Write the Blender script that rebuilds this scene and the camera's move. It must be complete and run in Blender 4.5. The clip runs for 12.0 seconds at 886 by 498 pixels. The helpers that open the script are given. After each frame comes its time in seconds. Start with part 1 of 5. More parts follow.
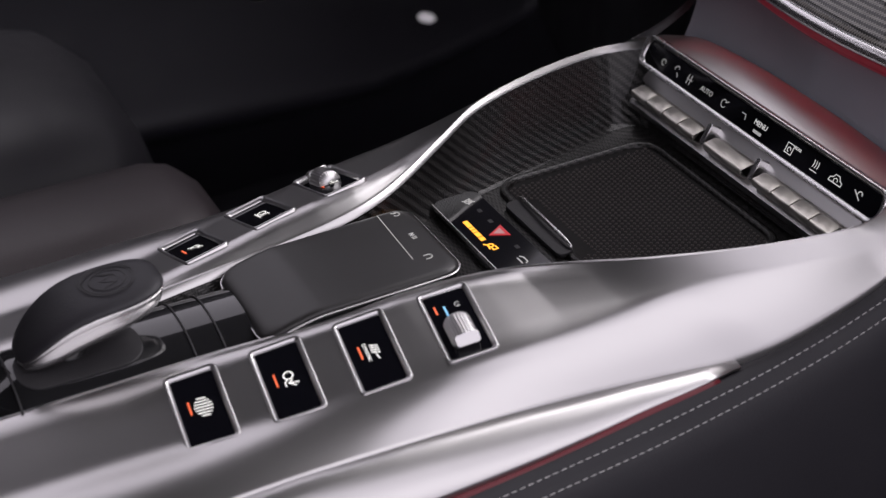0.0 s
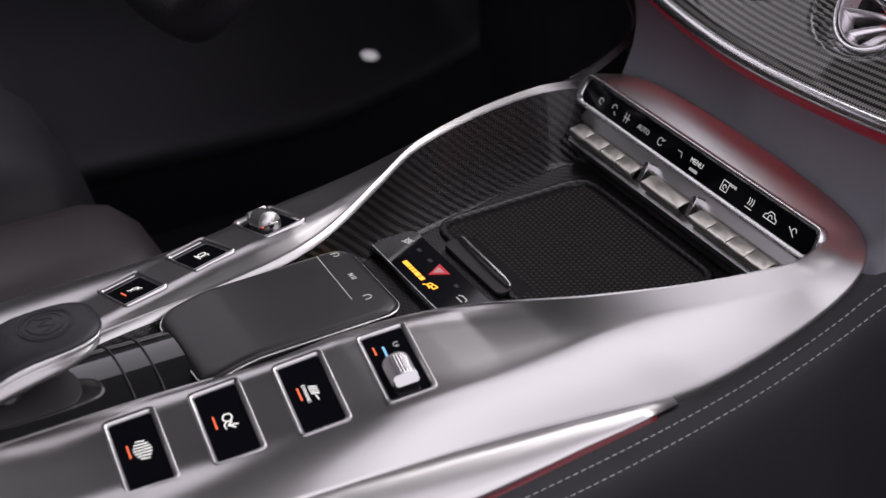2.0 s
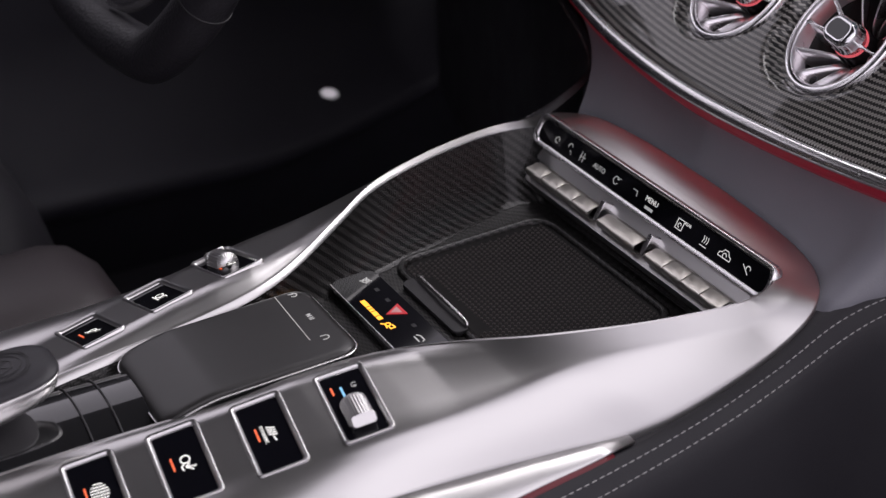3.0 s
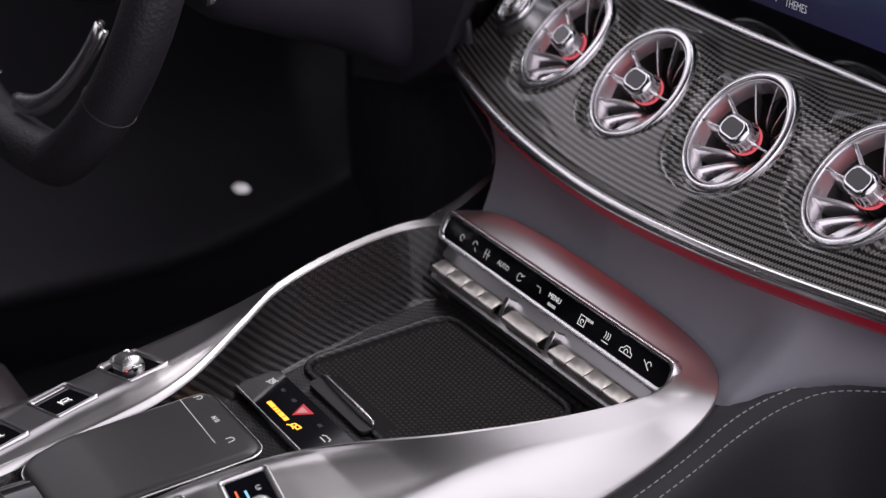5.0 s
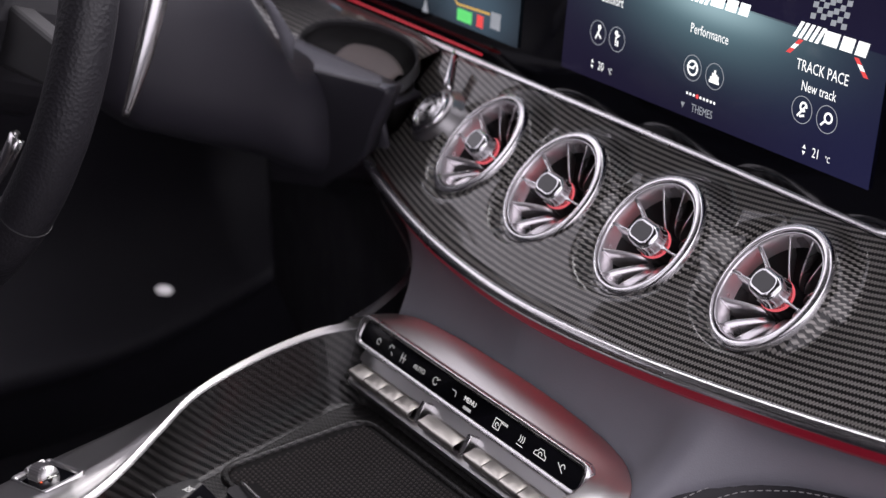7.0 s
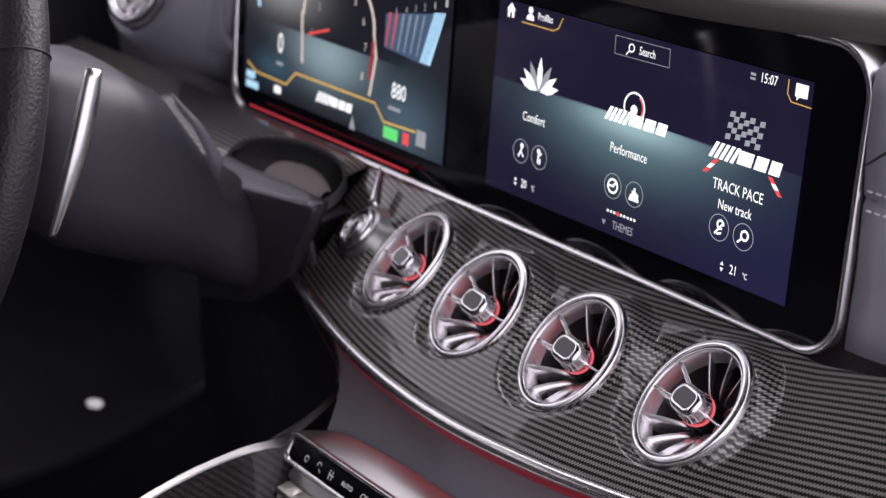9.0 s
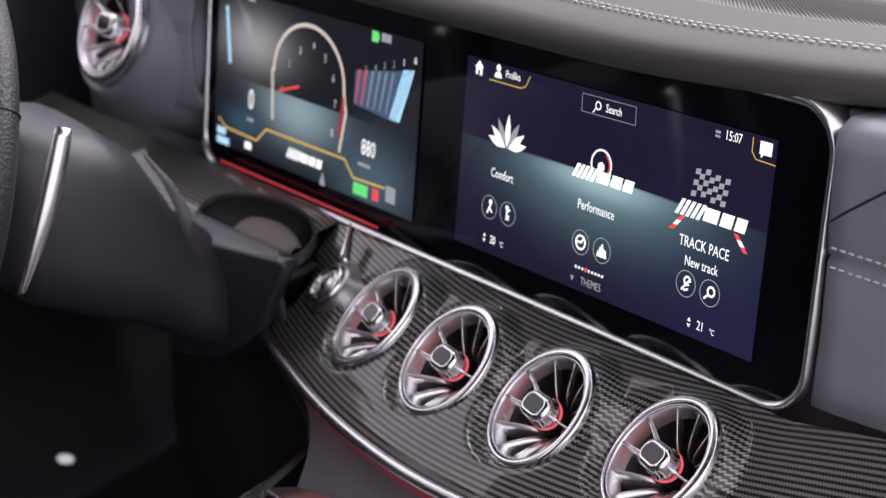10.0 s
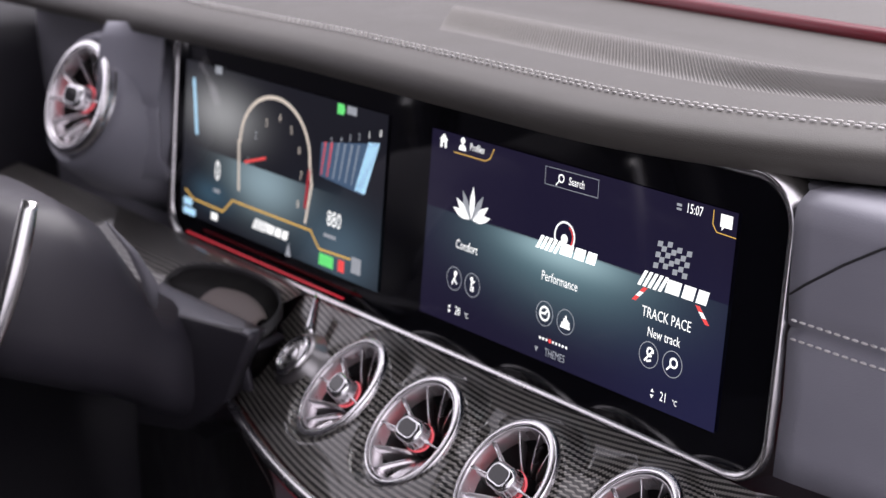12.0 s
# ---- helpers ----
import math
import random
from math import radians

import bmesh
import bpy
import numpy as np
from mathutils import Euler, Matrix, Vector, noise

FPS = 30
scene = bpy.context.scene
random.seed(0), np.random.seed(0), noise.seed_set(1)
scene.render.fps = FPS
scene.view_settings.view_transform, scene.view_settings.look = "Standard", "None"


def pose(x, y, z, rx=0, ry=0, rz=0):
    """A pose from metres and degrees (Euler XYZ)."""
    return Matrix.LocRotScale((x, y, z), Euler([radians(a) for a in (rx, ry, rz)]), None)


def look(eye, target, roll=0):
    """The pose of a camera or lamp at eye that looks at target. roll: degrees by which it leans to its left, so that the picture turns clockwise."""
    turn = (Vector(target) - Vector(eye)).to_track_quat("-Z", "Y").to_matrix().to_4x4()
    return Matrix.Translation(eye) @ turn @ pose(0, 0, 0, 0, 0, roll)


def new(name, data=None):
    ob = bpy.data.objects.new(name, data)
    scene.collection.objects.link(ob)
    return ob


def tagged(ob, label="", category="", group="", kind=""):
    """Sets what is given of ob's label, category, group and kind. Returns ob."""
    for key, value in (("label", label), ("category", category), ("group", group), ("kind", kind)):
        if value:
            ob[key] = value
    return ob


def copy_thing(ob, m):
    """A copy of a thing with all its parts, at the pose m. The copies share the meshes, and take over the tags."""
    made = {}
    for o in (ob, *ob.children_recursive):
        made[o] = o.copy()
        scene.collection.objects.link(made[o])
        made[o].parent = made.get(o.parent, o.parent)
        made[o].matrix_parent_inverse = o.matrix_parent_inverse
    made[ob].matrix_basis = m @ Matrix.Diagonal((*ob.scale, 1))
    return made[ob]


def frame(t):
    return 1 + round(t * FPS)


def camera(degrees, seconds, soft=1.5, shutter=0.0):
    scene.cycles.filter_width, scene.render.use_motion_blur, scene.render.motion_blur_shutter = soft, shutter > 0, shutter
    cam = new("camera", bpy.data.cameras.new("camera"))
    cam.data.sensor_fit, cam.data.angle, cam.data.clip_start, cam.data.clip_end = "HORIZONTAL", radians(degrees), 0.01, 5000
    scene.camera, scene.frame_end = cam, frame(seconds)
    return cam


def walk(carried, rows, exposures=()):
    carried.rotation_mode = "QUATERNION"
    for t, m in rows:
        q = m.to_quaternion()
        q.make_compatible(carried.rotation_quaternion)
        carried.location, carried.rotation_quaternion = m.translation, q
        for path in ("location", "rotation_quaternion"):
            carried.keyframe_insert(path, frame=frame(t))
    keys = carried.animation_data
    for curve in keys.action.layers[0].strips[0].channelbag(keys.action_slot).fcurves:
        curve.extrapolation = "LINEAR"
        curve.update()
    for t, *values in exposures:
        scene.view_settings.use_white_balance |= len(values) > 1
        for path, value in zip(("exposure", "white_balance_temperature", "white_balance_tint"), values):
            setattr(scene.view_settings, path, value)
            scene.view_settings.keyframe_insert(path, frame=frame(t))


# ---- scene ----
cam = camera(28.7, 12.0, soft=1.4)
# lens stopped to f/8.5 with a fixed focus at about one metre
cam.data.dof.use_dof = True
cam.data.dof.focus_distance = 1.0
cam.data.dof.aperture_fstop = 8.5
# t, eye, view direction, up direction
ROWS = [
    (0.0, 0.7548, -0.5018, 0.4132, -0.7781, 0.3518, -0.5203, -0.4525, 0.2604, 0.8529),
    (0.5, 0.7546, -0.5015, 0.4132, -0.7779, 0.3537, -0.5194, -0.4514, 0.2606, 0.8534),
    (1.0, 0.7548, -0.5008, 0.4140, -0.7761, 0.3607, -0.5172, -0.4486, 0.2605, 0.8549),
    (1.5, 0.7570, -0.4987, 0.4164, -0.7748, 0.3703, -0.5124, -0.4425, 0.2614, 0.8579),
    (2.0, 0.7597, -0.4963, 0.4189, -0.7738, 0.3817, -0.5054, -0.4341, 0.2615, 0.8621),
    (2.5, 0.7616, -0.4950, 0.4216, -0.7728, 0.3930, -0.4984, -0.4260, 0.2609, 0.8663),
    (3.0, 0.7640, -0.4939, 0.4245, -0.7723, 0.4050, -0.4895, -0.4163, 0.2595, 0.8714),
    (5.0, 0.7736, -0.4857, 0.4372, -0.7693, 0.4552, -0.4483, -0.3723, 0.2509, 0.8936),
    (5.5, 0.7760, -0.4830, 0.4394, -0.7690, 0.4665, -0.4370, -0.3607, 0.2477, 0.8992),
    (6.0, 0.7793, -0.4808, 0.4434, -0.7687, 0.4774, -0.4256, -0.3490, 0.2445, 0.9046),
    (6.5, 0.7811, -0.4796, 0.4459, -0.7681, 0.4884, -0.4141, -0.3376, 0.2407, 0.9100),
    (7.0, 0.7843, -0.4784, 0.4497, -0.7669, 0.5002, -0.4022, -0.3259, 0.2363, 0.9154),
    (9.0, 0.7945, -0.4753, 0.4649, -0.7639, 0.5424, -0.3498, -0.2766, 0.2146, 0.9367),
    (9.5, 0.7967, -0.4743, 0.4677, -0.7638, 0.5510, -0.3361, -0.2641, 0.2083, 0.9417),
    (10.0, 0.7990, -0.4735, 0.4710, -0.7629, 0.5598, -0.3234, -0.2528, 0.2021, 0.9462),
    (10.5, 0.8011, -0.4734, 0.4732, -0.7625, 0.5674, -0.3109, -0.2420, 0.1954, 0.9504),
    (11.0, 0.8029, -0.4741, 0.4761, -0.7617, 0.5749, -0.2989, -0.2320, 0.1888, 0.9542),
    (11.5, 0.8046, -0.4743, 0.4777, -0.7614, 0.5794, -0.2907, -0.2248, 0.1847, 0.9567),
    (12.0, 0.8049, -0.4750, 0.4780, -0.7607, 0.5815, -0.2884, -0.2231, 0.1831, 0.9574),
]


def stand(eye, fwd, up):
    """Camera pose from an eye, a view direction and an up direction."""
    b = -Vector(fwd).normalized()
    r = Vector(up).cross(b).normalized()
    u = b.cross(r)
    m = Matrix((r, u, b)).transposed().to_4x4()
    m.translation = eye
    return m


walk(cam, [(r[0], stand(r[1:4], r[4:7], r[7:10])) for r in ROWS], exposures=[(0.0, -0.08), (3.0, 0.02), (5.0, 0.20), (12.0, 0.40)])

# ---- light: bright even showroom surroundings, and area lamps added out of view ----
world = bpy.data.worlds.new("showroom_light")
scene.world = world
world.use_nodes = True
world.node_tree.nodes["Background"].inputs[0].default_value = (0.830, 0.775, 0.875, 1)
world.node_tree.nodes["Background"].inputs[1].default_value = 1.30


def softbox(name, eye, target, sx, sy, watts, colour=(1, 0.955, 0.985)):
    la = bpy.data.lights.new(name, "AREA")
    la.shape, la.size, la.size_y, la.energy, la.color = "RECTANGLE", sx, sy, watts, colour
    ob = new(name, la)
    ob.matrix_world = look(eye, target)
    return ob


# unseen area lamps added: front, passenger side, and one to brighten the flat trim
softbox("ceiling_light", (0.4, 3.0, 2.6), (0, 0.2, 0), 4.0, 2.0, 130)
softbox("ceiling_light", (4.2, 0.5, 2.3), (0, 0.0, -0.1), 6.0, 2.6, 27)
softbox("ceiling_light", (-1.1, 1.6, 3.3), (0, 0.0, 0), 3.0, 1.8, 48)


# ---- mesh helpers ----
def catmull(pts, n):
    """n points on a smooth curve through pts, evenly spread by length."""
    p = np.array(pts, float)
    q = np.vstack([2 * p[0] - p[1], p, 2 * p[-1] - p[-2]])
    out = []
    for i in range(1, len(q) - 2):
        for s in np.linspace(0, 1, 16, endpoint=False):
            a, b, c, d = q[i - 1], q[i], q[i + 1], q[i + 2]
            out.append(0.5 * (2 * b + (c - a) * s + (2 * a - 5 * b + 4 * c - d) * s * s + (3 * b - a - 3 * c + d) * s ** 3))
    out.append(p[-1])
    return resample(np.array(out), n)


def resample(p, n):
    d = np.r_[0, np.cumsum(np.linalg.norm(np.diff(p, axis=0), axis=1))]
    t = np.linspace(0, d[-1], n)
    return np.stack([np.interp(t, d, p[:, k]) for k in range(p.shape[1])], 1)


def grid_bm(P, closed_u=False, closed_v=False, thick=0.0, flip=False, cloth=None):
    """A surface through a grid of points with UVs in metres; thick > 0 gives it a back and a rim."""
    P = np.array(P, float)
    nu, nv = P.shape[:2]
    bm = bmesh.new()
    uvl = bm.loops.layers.uv.new("UVMap")
    du = np.zeros((nu, nv))
    dv = np.zeros((nu, nv))
    C = P if cloth is None else np.array(cloth, float)
    du[1:] = np.cumsum(np.linalg.norm(np.diff(C, axis=0), axis=2), axis=0)
    dv[:, 1:] = np.cumsum(np.linalg.norm(np.diff(C, axis=1), axis=2), axis=1)
    du = np.repeat(du.mean(1, keepdims=True), nv, 1)
    front = [[bm.verts.new(P[i, j]) for j in range(nv)] for i in range(nu)]

    def face(vs, ids):
        try:
            f = bm.faces.new(vs[::-1] if flip else vs)
        except ValueError:
            return
        f.smooth = True
        where = dict(zip(vs, ids))
        for lo in f.loops:
            i, j = where[lo.vert]
            lo[uvl].uv = (du[i % nu, j % nv], dv[i % nu, j % nv])

    def skin(V, back=False):
        for i in range(nu if closed_u else nu - 1):
            for j in range(nv if closed_v else nv - 1):
                ids = [(i, j), ((i + 1) % nu, j), ((i + 1) % nu, (j + 1) % nv), (i, (j + 1) % nv)]
                if back:
                    ids = ids[::-1]
                face([V[a][b] for a, b in ids], ids)

    skin(front)
    if thick:
        gu = np.gradient(P, axis=0)
        gv = np.gradient(P, axis=1)
        nn = np.cross(gu, gv)
        nn /= np.maximum(np.linalg.norm(nn, axis=2, keepdims=True), 1e-9)
        Q = P - nn * thick * (-1 if flip else 1)
        rear = [[bm.verts.new(Q[i, j]) for j in range(nv)] for i in range(nu)]
        skin(rear, True)
        if not closed_v:
            for i in range(nu if closed_u else nu - 1):
                k = (i + 1) % nu
                face([front[k][0], front[i][0], rear[i][0], rear[k][0]], [(k, 0), (i, 0), (i, 0), (k, 0)])
                face([front[i][-1], front[k][-1], rear[k][-1], rear[i][-1]], [(i, nv - 1), (k, nv - 1), (k, nv - 1), (i, nv - 1)])
        if not closed_u:
            for j in range(nv if closed_v else nv - 1):
                k = (j + 1) % nv
                face([front[0][j], front[0][k], rear[0][k], rear[0][j]], [(0, j), (0, k), (0, k), (0, j)])
                face([front[-1][k], front[-1][j], rear[-1][j], rear[-1][k]], [(nu - 1, k), (nu - 1, j), (nu - 1, j), (nu - 1, k)])
    return bm


def tube_bm(path, radius, sides=10, closed=False, squash=1.0):
    """A round bar along a path; radius may be a list."""
    p = np.array(path, float)
    n = len(p)
    rad = np.broadcast_to(np.array(radius, float), (n,))
    tan = np.gradient(p, axis=0) if not closed else np.roll(p, -1, 0) - np.roll(p, 1, 0)
    tan /= np.linalg.norm(tan, axis=1, keepdims=True)
    ref = np.array([0, 0, 1.0]) if abs(tan[:, 2]).mean() < 0.9 else np.array([1.0, 0, 0])
    P = []
    for i in range(n):
        a = np.cross(tan[i], ref)
        a /= np.linalg.norm(a)
        b = np.cross(a, tan[i])
        P.append([p[i] + rad[i] * (math.cos(w) * a + squash * math.sin(w) * b) for w in np.linspace(0, 2 * math.pi, sides, endpoint=False)])
    bm = grid_bm(P, closed_u=closed, closed_v=True)
    if not closed:
        bm.verts.ensure_lookup_table()
        bm.faces.new([bm.verts[j] for j in range(sides)])
        bm.faces.new([bm.verts[(n - 1) * sides + j] for j in range(sides)][::-1])
        bmesh.ops.recalc_face_normals(bm, faces=bm.faces[:])
    return bm


def lathe_bm(profile, steps=48, axis=(0, 0, 1), centre=(0, 0, 0), close=False):
    """A turned shape: profile of (radius, height) about an axis."""
    z = Vector(axis).normalized()
    x = z.orthogonal().normalized() if abs(z.z) > 0.999 else Vector((0, 0, 1)).cross(z).normalized()
    y = z.cross(x)
    c = Vector(centre)
    P = [[tuple(c + r * (math.cos(w) * x + math.sin(w) * y) + h * z) for r, h in profile] for w in np.linspace(0, 2 * math.pi, steps, endpoint=False)]
    bm = grid_bm(P, closed_u=True, closed_v=close)
    bmesh.ops.remove_doubles(bm, verts=bm.verts[:], dist=1e-6)
    bmesh.ops.recalc_face_normals(bm, faces=bm.faces[:])
    return bm


def rounded(w, h, r, n=5):
    """The outline of a rounded rectangle about the origin."""
    out = []
    r = min(r, w / 2 - 1e-5, h / 2 - 1e-5)
    for cx, cy, a in ((w / 2 - r, h / 2 - r, 0), (-w / 2 + r, h / 2 - r, 90), (-w / 2 + r, -h / 2 + r, 180), (w / 2 - r, -h / 2 + r, 270)):
        for k in range(n + 1):
            b = radians(a + 90 * k / n)
            out.append((cx + r * math.cos(b), cy + r * math.sin(b)))
    return out


def slab_bm(outline, m, depth, bevel=0.0008, steps=2):
    """A flat piece: an outline extruded along -z of the pose m, with a bevelled front edge."""
    bm = bmesh.new()
    bot = [bm.verts.new((x, y, -depth)) for x, y in outline]
    top = [bm.verts.new((x, y, 0)) for x, y in outline]
    n = len(outline)
    bm.faces.new(bot[::-1])
    cap = bm.faces.new(top)
    for i in range(n):
        bm.faces.new((bot[i], bot[(i + 1) % n], top[(i + 1) % n], top[i]))
    if bevel:
        bmesh.ops.bevel(bm, geom=list(cap.edges), offset=bevel, segments=steps, affect="EDGES", profile=0.5)
    for f in bm.faces:
        f.smooth = len(f.verts) == 4 and f.calc_area() < 4e-5
    bmesh.ops.transform(bm, matrix=m, verts=bm.verts[:])
    return bm


def band_bm(outer, inner, m, front_outer=0.0, front_inner=0.0, depth=0.002, mid=0.0):
    """A raised frame between two outlines with the same number of points, in the plane of m."""
    n = len(outer)
    P = []
    for i in range(n):
        (ax, ay), (bx, by) = outer[i], inner[i]
        P.append([(ax, ay, -depth), (ax, ay, front_outer), (ax * 0.75 + bx * 0.25, ay * 0.75 + by * 0.25, front_outer + mid),
                  (ax * 0.3 + bx * 0.7, ay * 0.3 + by * 0.7, front_inner + mid * 0.8), (bx, by, front_inner - 0.0004), (bx, by, -depth)])
    bm = grid_bm(P, closed_u=True)
    bmesh.ops.recalc_face_normals(bm, faces=bm.faces[:])
    bmesh.ops.transform(bm, matrix=m, verts=bm.verts[:])
    return bm


def strokes_bm(strokes, m, width, depth=0.0002):
    """Thin raised bars along 2D polylines in the plane of m."""
    bm = bmesh.new()
    for pts in strokes:
        for (ax, ay), (bx, by) in zip(pts[:-1], pts[1:]):
            d = Vector((bx - ax, by - ay))
            if d.length < 1e-7:
                continue
            d.normalize()
            o = Vector((-d.y, d.x)) * width / 2
            e = d * width * 0.3
            q = [(ax - e.x + o.x, ay - e.y + o.y), (ax - e.x - o.x, ay - e.y - o.y), (bx + e.x - o.x, by + e.y - o.y), (bx + e.x + o.x, by + e.y + o.y)]
            lo = [bm.verts.new((x, y, 0)) for x, y in q]
            hi = [bm.verts.new((x, y, depth)) for x, y in q]
            bm.faces.new(hi)
            for i in range(4):
                bm.faces.new((lo[i], lo[(i + 1) % 4], hi[(i + 1) % 4], hi[i]))
    bmesh.ops.transform(bm, matrix=m, verts=bm.verts[:])
    return bm


def poly_bm(polys, m, depth=0.0002):
    """Flat raised shapes from 2D outlines in the plane of m."""
    bm = bmesh.new()
    for pts in polys:
        lo = [bm.verts.new((x, y, 0)) for x, y in pts]
        hi = [bm.verts.new((x, y, depth)) for x, y in pts]
        f = bm.faces.new(hi)
        for i in range(len(pts)):
            bm.faces.new((lo[i], lo[(i + 1) % len(pts)], hi[(i + 1) % len(pts)], hi[i]))
    bmesh.ops.recalc_face_normals(bm, faces=bm.faces[:])
    bmesh.ops.transform(bm, matrix=m, verts=bm.verts[:])
    return bm


def arc(cx, cy, r, a0, a1, n=16, ry=None):
    return [(cx + r * math.cos(radians(a0 + (a1 - a0) * k / n)), cy + (ry or r) * math.sin(radians(a0 + (a1 - a0) * k / n))) for k in range(n + 1)]


def thing(name, label, category, at=(0, 0, 0), group="", kind=""):
    e = new(name)
    e.empty_display_size = 0.02
    e.location = at
    return tagged(e, label, category, group, kind)


def part(name, bm, material, parent=None, label=""):
    """Links a bmesh as one mesh object under a thing or a part; coordinates are the world's."""
    me = bpy.data.meshes.new(name)
    bm.to_mesh(me)
    bm.free()
    if material is not None:
        me.materials.append(material)
    ob = new(name, me)
    if parent is not None:
        ob.parent = parent
        base = parent if parent.parent is None else parent.parent
        me.transform(Matrix.Translation(-Vector(base.location)))
    if label:
        ob["label"] = label
    return ob


def mirror(bm):
    bmesh.ops.transform(bm, matrix=Matrix.Diagonal((-1, 1, 1, 1)), verts=bm.verts[:])
    bmesh.ops.reverse_faces(bm, faces=bm.faces[:])
    return bm


def text_bm(words, m, size, align="CENTER", depth=0.0001, bold=0.0):
    """Raised lettering in Blender's own font, in the plane of m."""
    cu = bpy.data.curves.new("words", "FONT")
    cu.body, cu.size, cu.align_x, cu.align_y, cu.extrude, cu.offset = words, size, align, "CENTER", depth, bold
    cu.resolution_u = 2
    ob = bpy.data.objects.new("words", cu)
    me = bpy.data.meshes.new_from_object(ob)
    bm = bmesh.new()
    bm.from_mesh(me)
    bpy.data.objects.remove(ob)
    bpy.data.curves.remove(cu)
    bpy.data.meshes.remove(me)
    bmesh.ops.transform(bm, matrix=m, verts=bm.verts[:])
    return bm


# ---- materials ----
def mat(name, colour, rough=0.5, metal=0.0, coat=0.0, bump=0.0, scale=400.0, vary=0.0, stretch=(1, 1, 1), emit=None, power=0.0, spec=0.5, aniso=0.0):
    """A surface with a fine grain (bump), and a slow variation of colour and gloss (vary)."""
    m = bpy.data.materials.new(name)
    m.use_nodes = True
    nt = m.node_tree
    b = nt.nodes["Principled BSDF"]
    b.inputs["Base Color"].default_value = (*colour, 1)
    b.inputs["Roughness"].default_value = rough
    b.inputs["Metallic"].default_value = metal
    b.inputs["Coat Weight"].default_value = coat
    b.inputs["Coat Roughness"].default_value = 0.03
    b.inputs["Specular IOR Level"].default_value = spec
    b.inputs["Anisotropic"].default_value = aniso
    if emit:
        b.inputs["Emission Color"].default_value = (*emit, 1)
        b.inputs["Emission Strength"].default_value = power
    co = nt.nodes.new("ShaderNodeTexCoord")
    mp = nt.nodes.new("ShaderNodeMapping")
    mp.inputs["Scale"].default_value = stretch
    nt.links.new(co.outputs["Object"], mp.inputs["Vector"])
    if bump:
        n = nt.nodes.new("ShaderNodeTexNoise")
        n.inputs["Scale"].default_value, n.inputs["Detail"].default_value = scale, 4
        nt.links.new(mp.outputs[0], n.inputs["Vector"])
        bp = nt.nodes.new("ShaderNodeBump")
        bp.inputs["Strength"].default_value, bp.inputs["Distance"].default_value = bump, 0.0004
        nt.links.new(n.outputs["Fac"], bp.inputs["Height"])
        nt.links.new(bp.outputs[0], b.inputs["Normal"])
    if vary:
        n2 = nt.nodes.new("ShaderNodeTexNoise")
        n2.inputs["Scale"].default_value, n2.inputs["Detail"].default_value = 28, 5
        nt.links.new(co.outputs["Object"], n2.inputs["Vector"])
        mr = nt.nodes.new("ShaderNodeMapRange")
        mr.inputs["To Min"].default_value, mr.inputs["To Max"].default_value = rough * (1 - vary), rough * (1 + vary)
        nt.links.new(n2.outputs["Fac"], mr.inputs["Value"])
        nt.links.new(mr.outputs[0], b.inputs["Roughness"])
        mx = nt.nodes.new("ShaderNodeMix")
        mx.data_type = "RGBA"
        mx.inputs[6].default_value = (*[c * (1 - vary * 0.5) for c in colour], 1)
        mx.inputs[7].default_value = (*[min(1, c * (1 + vary * 0.5)) for c in colour], 1)
        nt.links.new(n2.outputs["Fac"], mx.inputs[0])
        nt.links.new(mx.outputs[2], b.inputs["Base Color"])
    return m


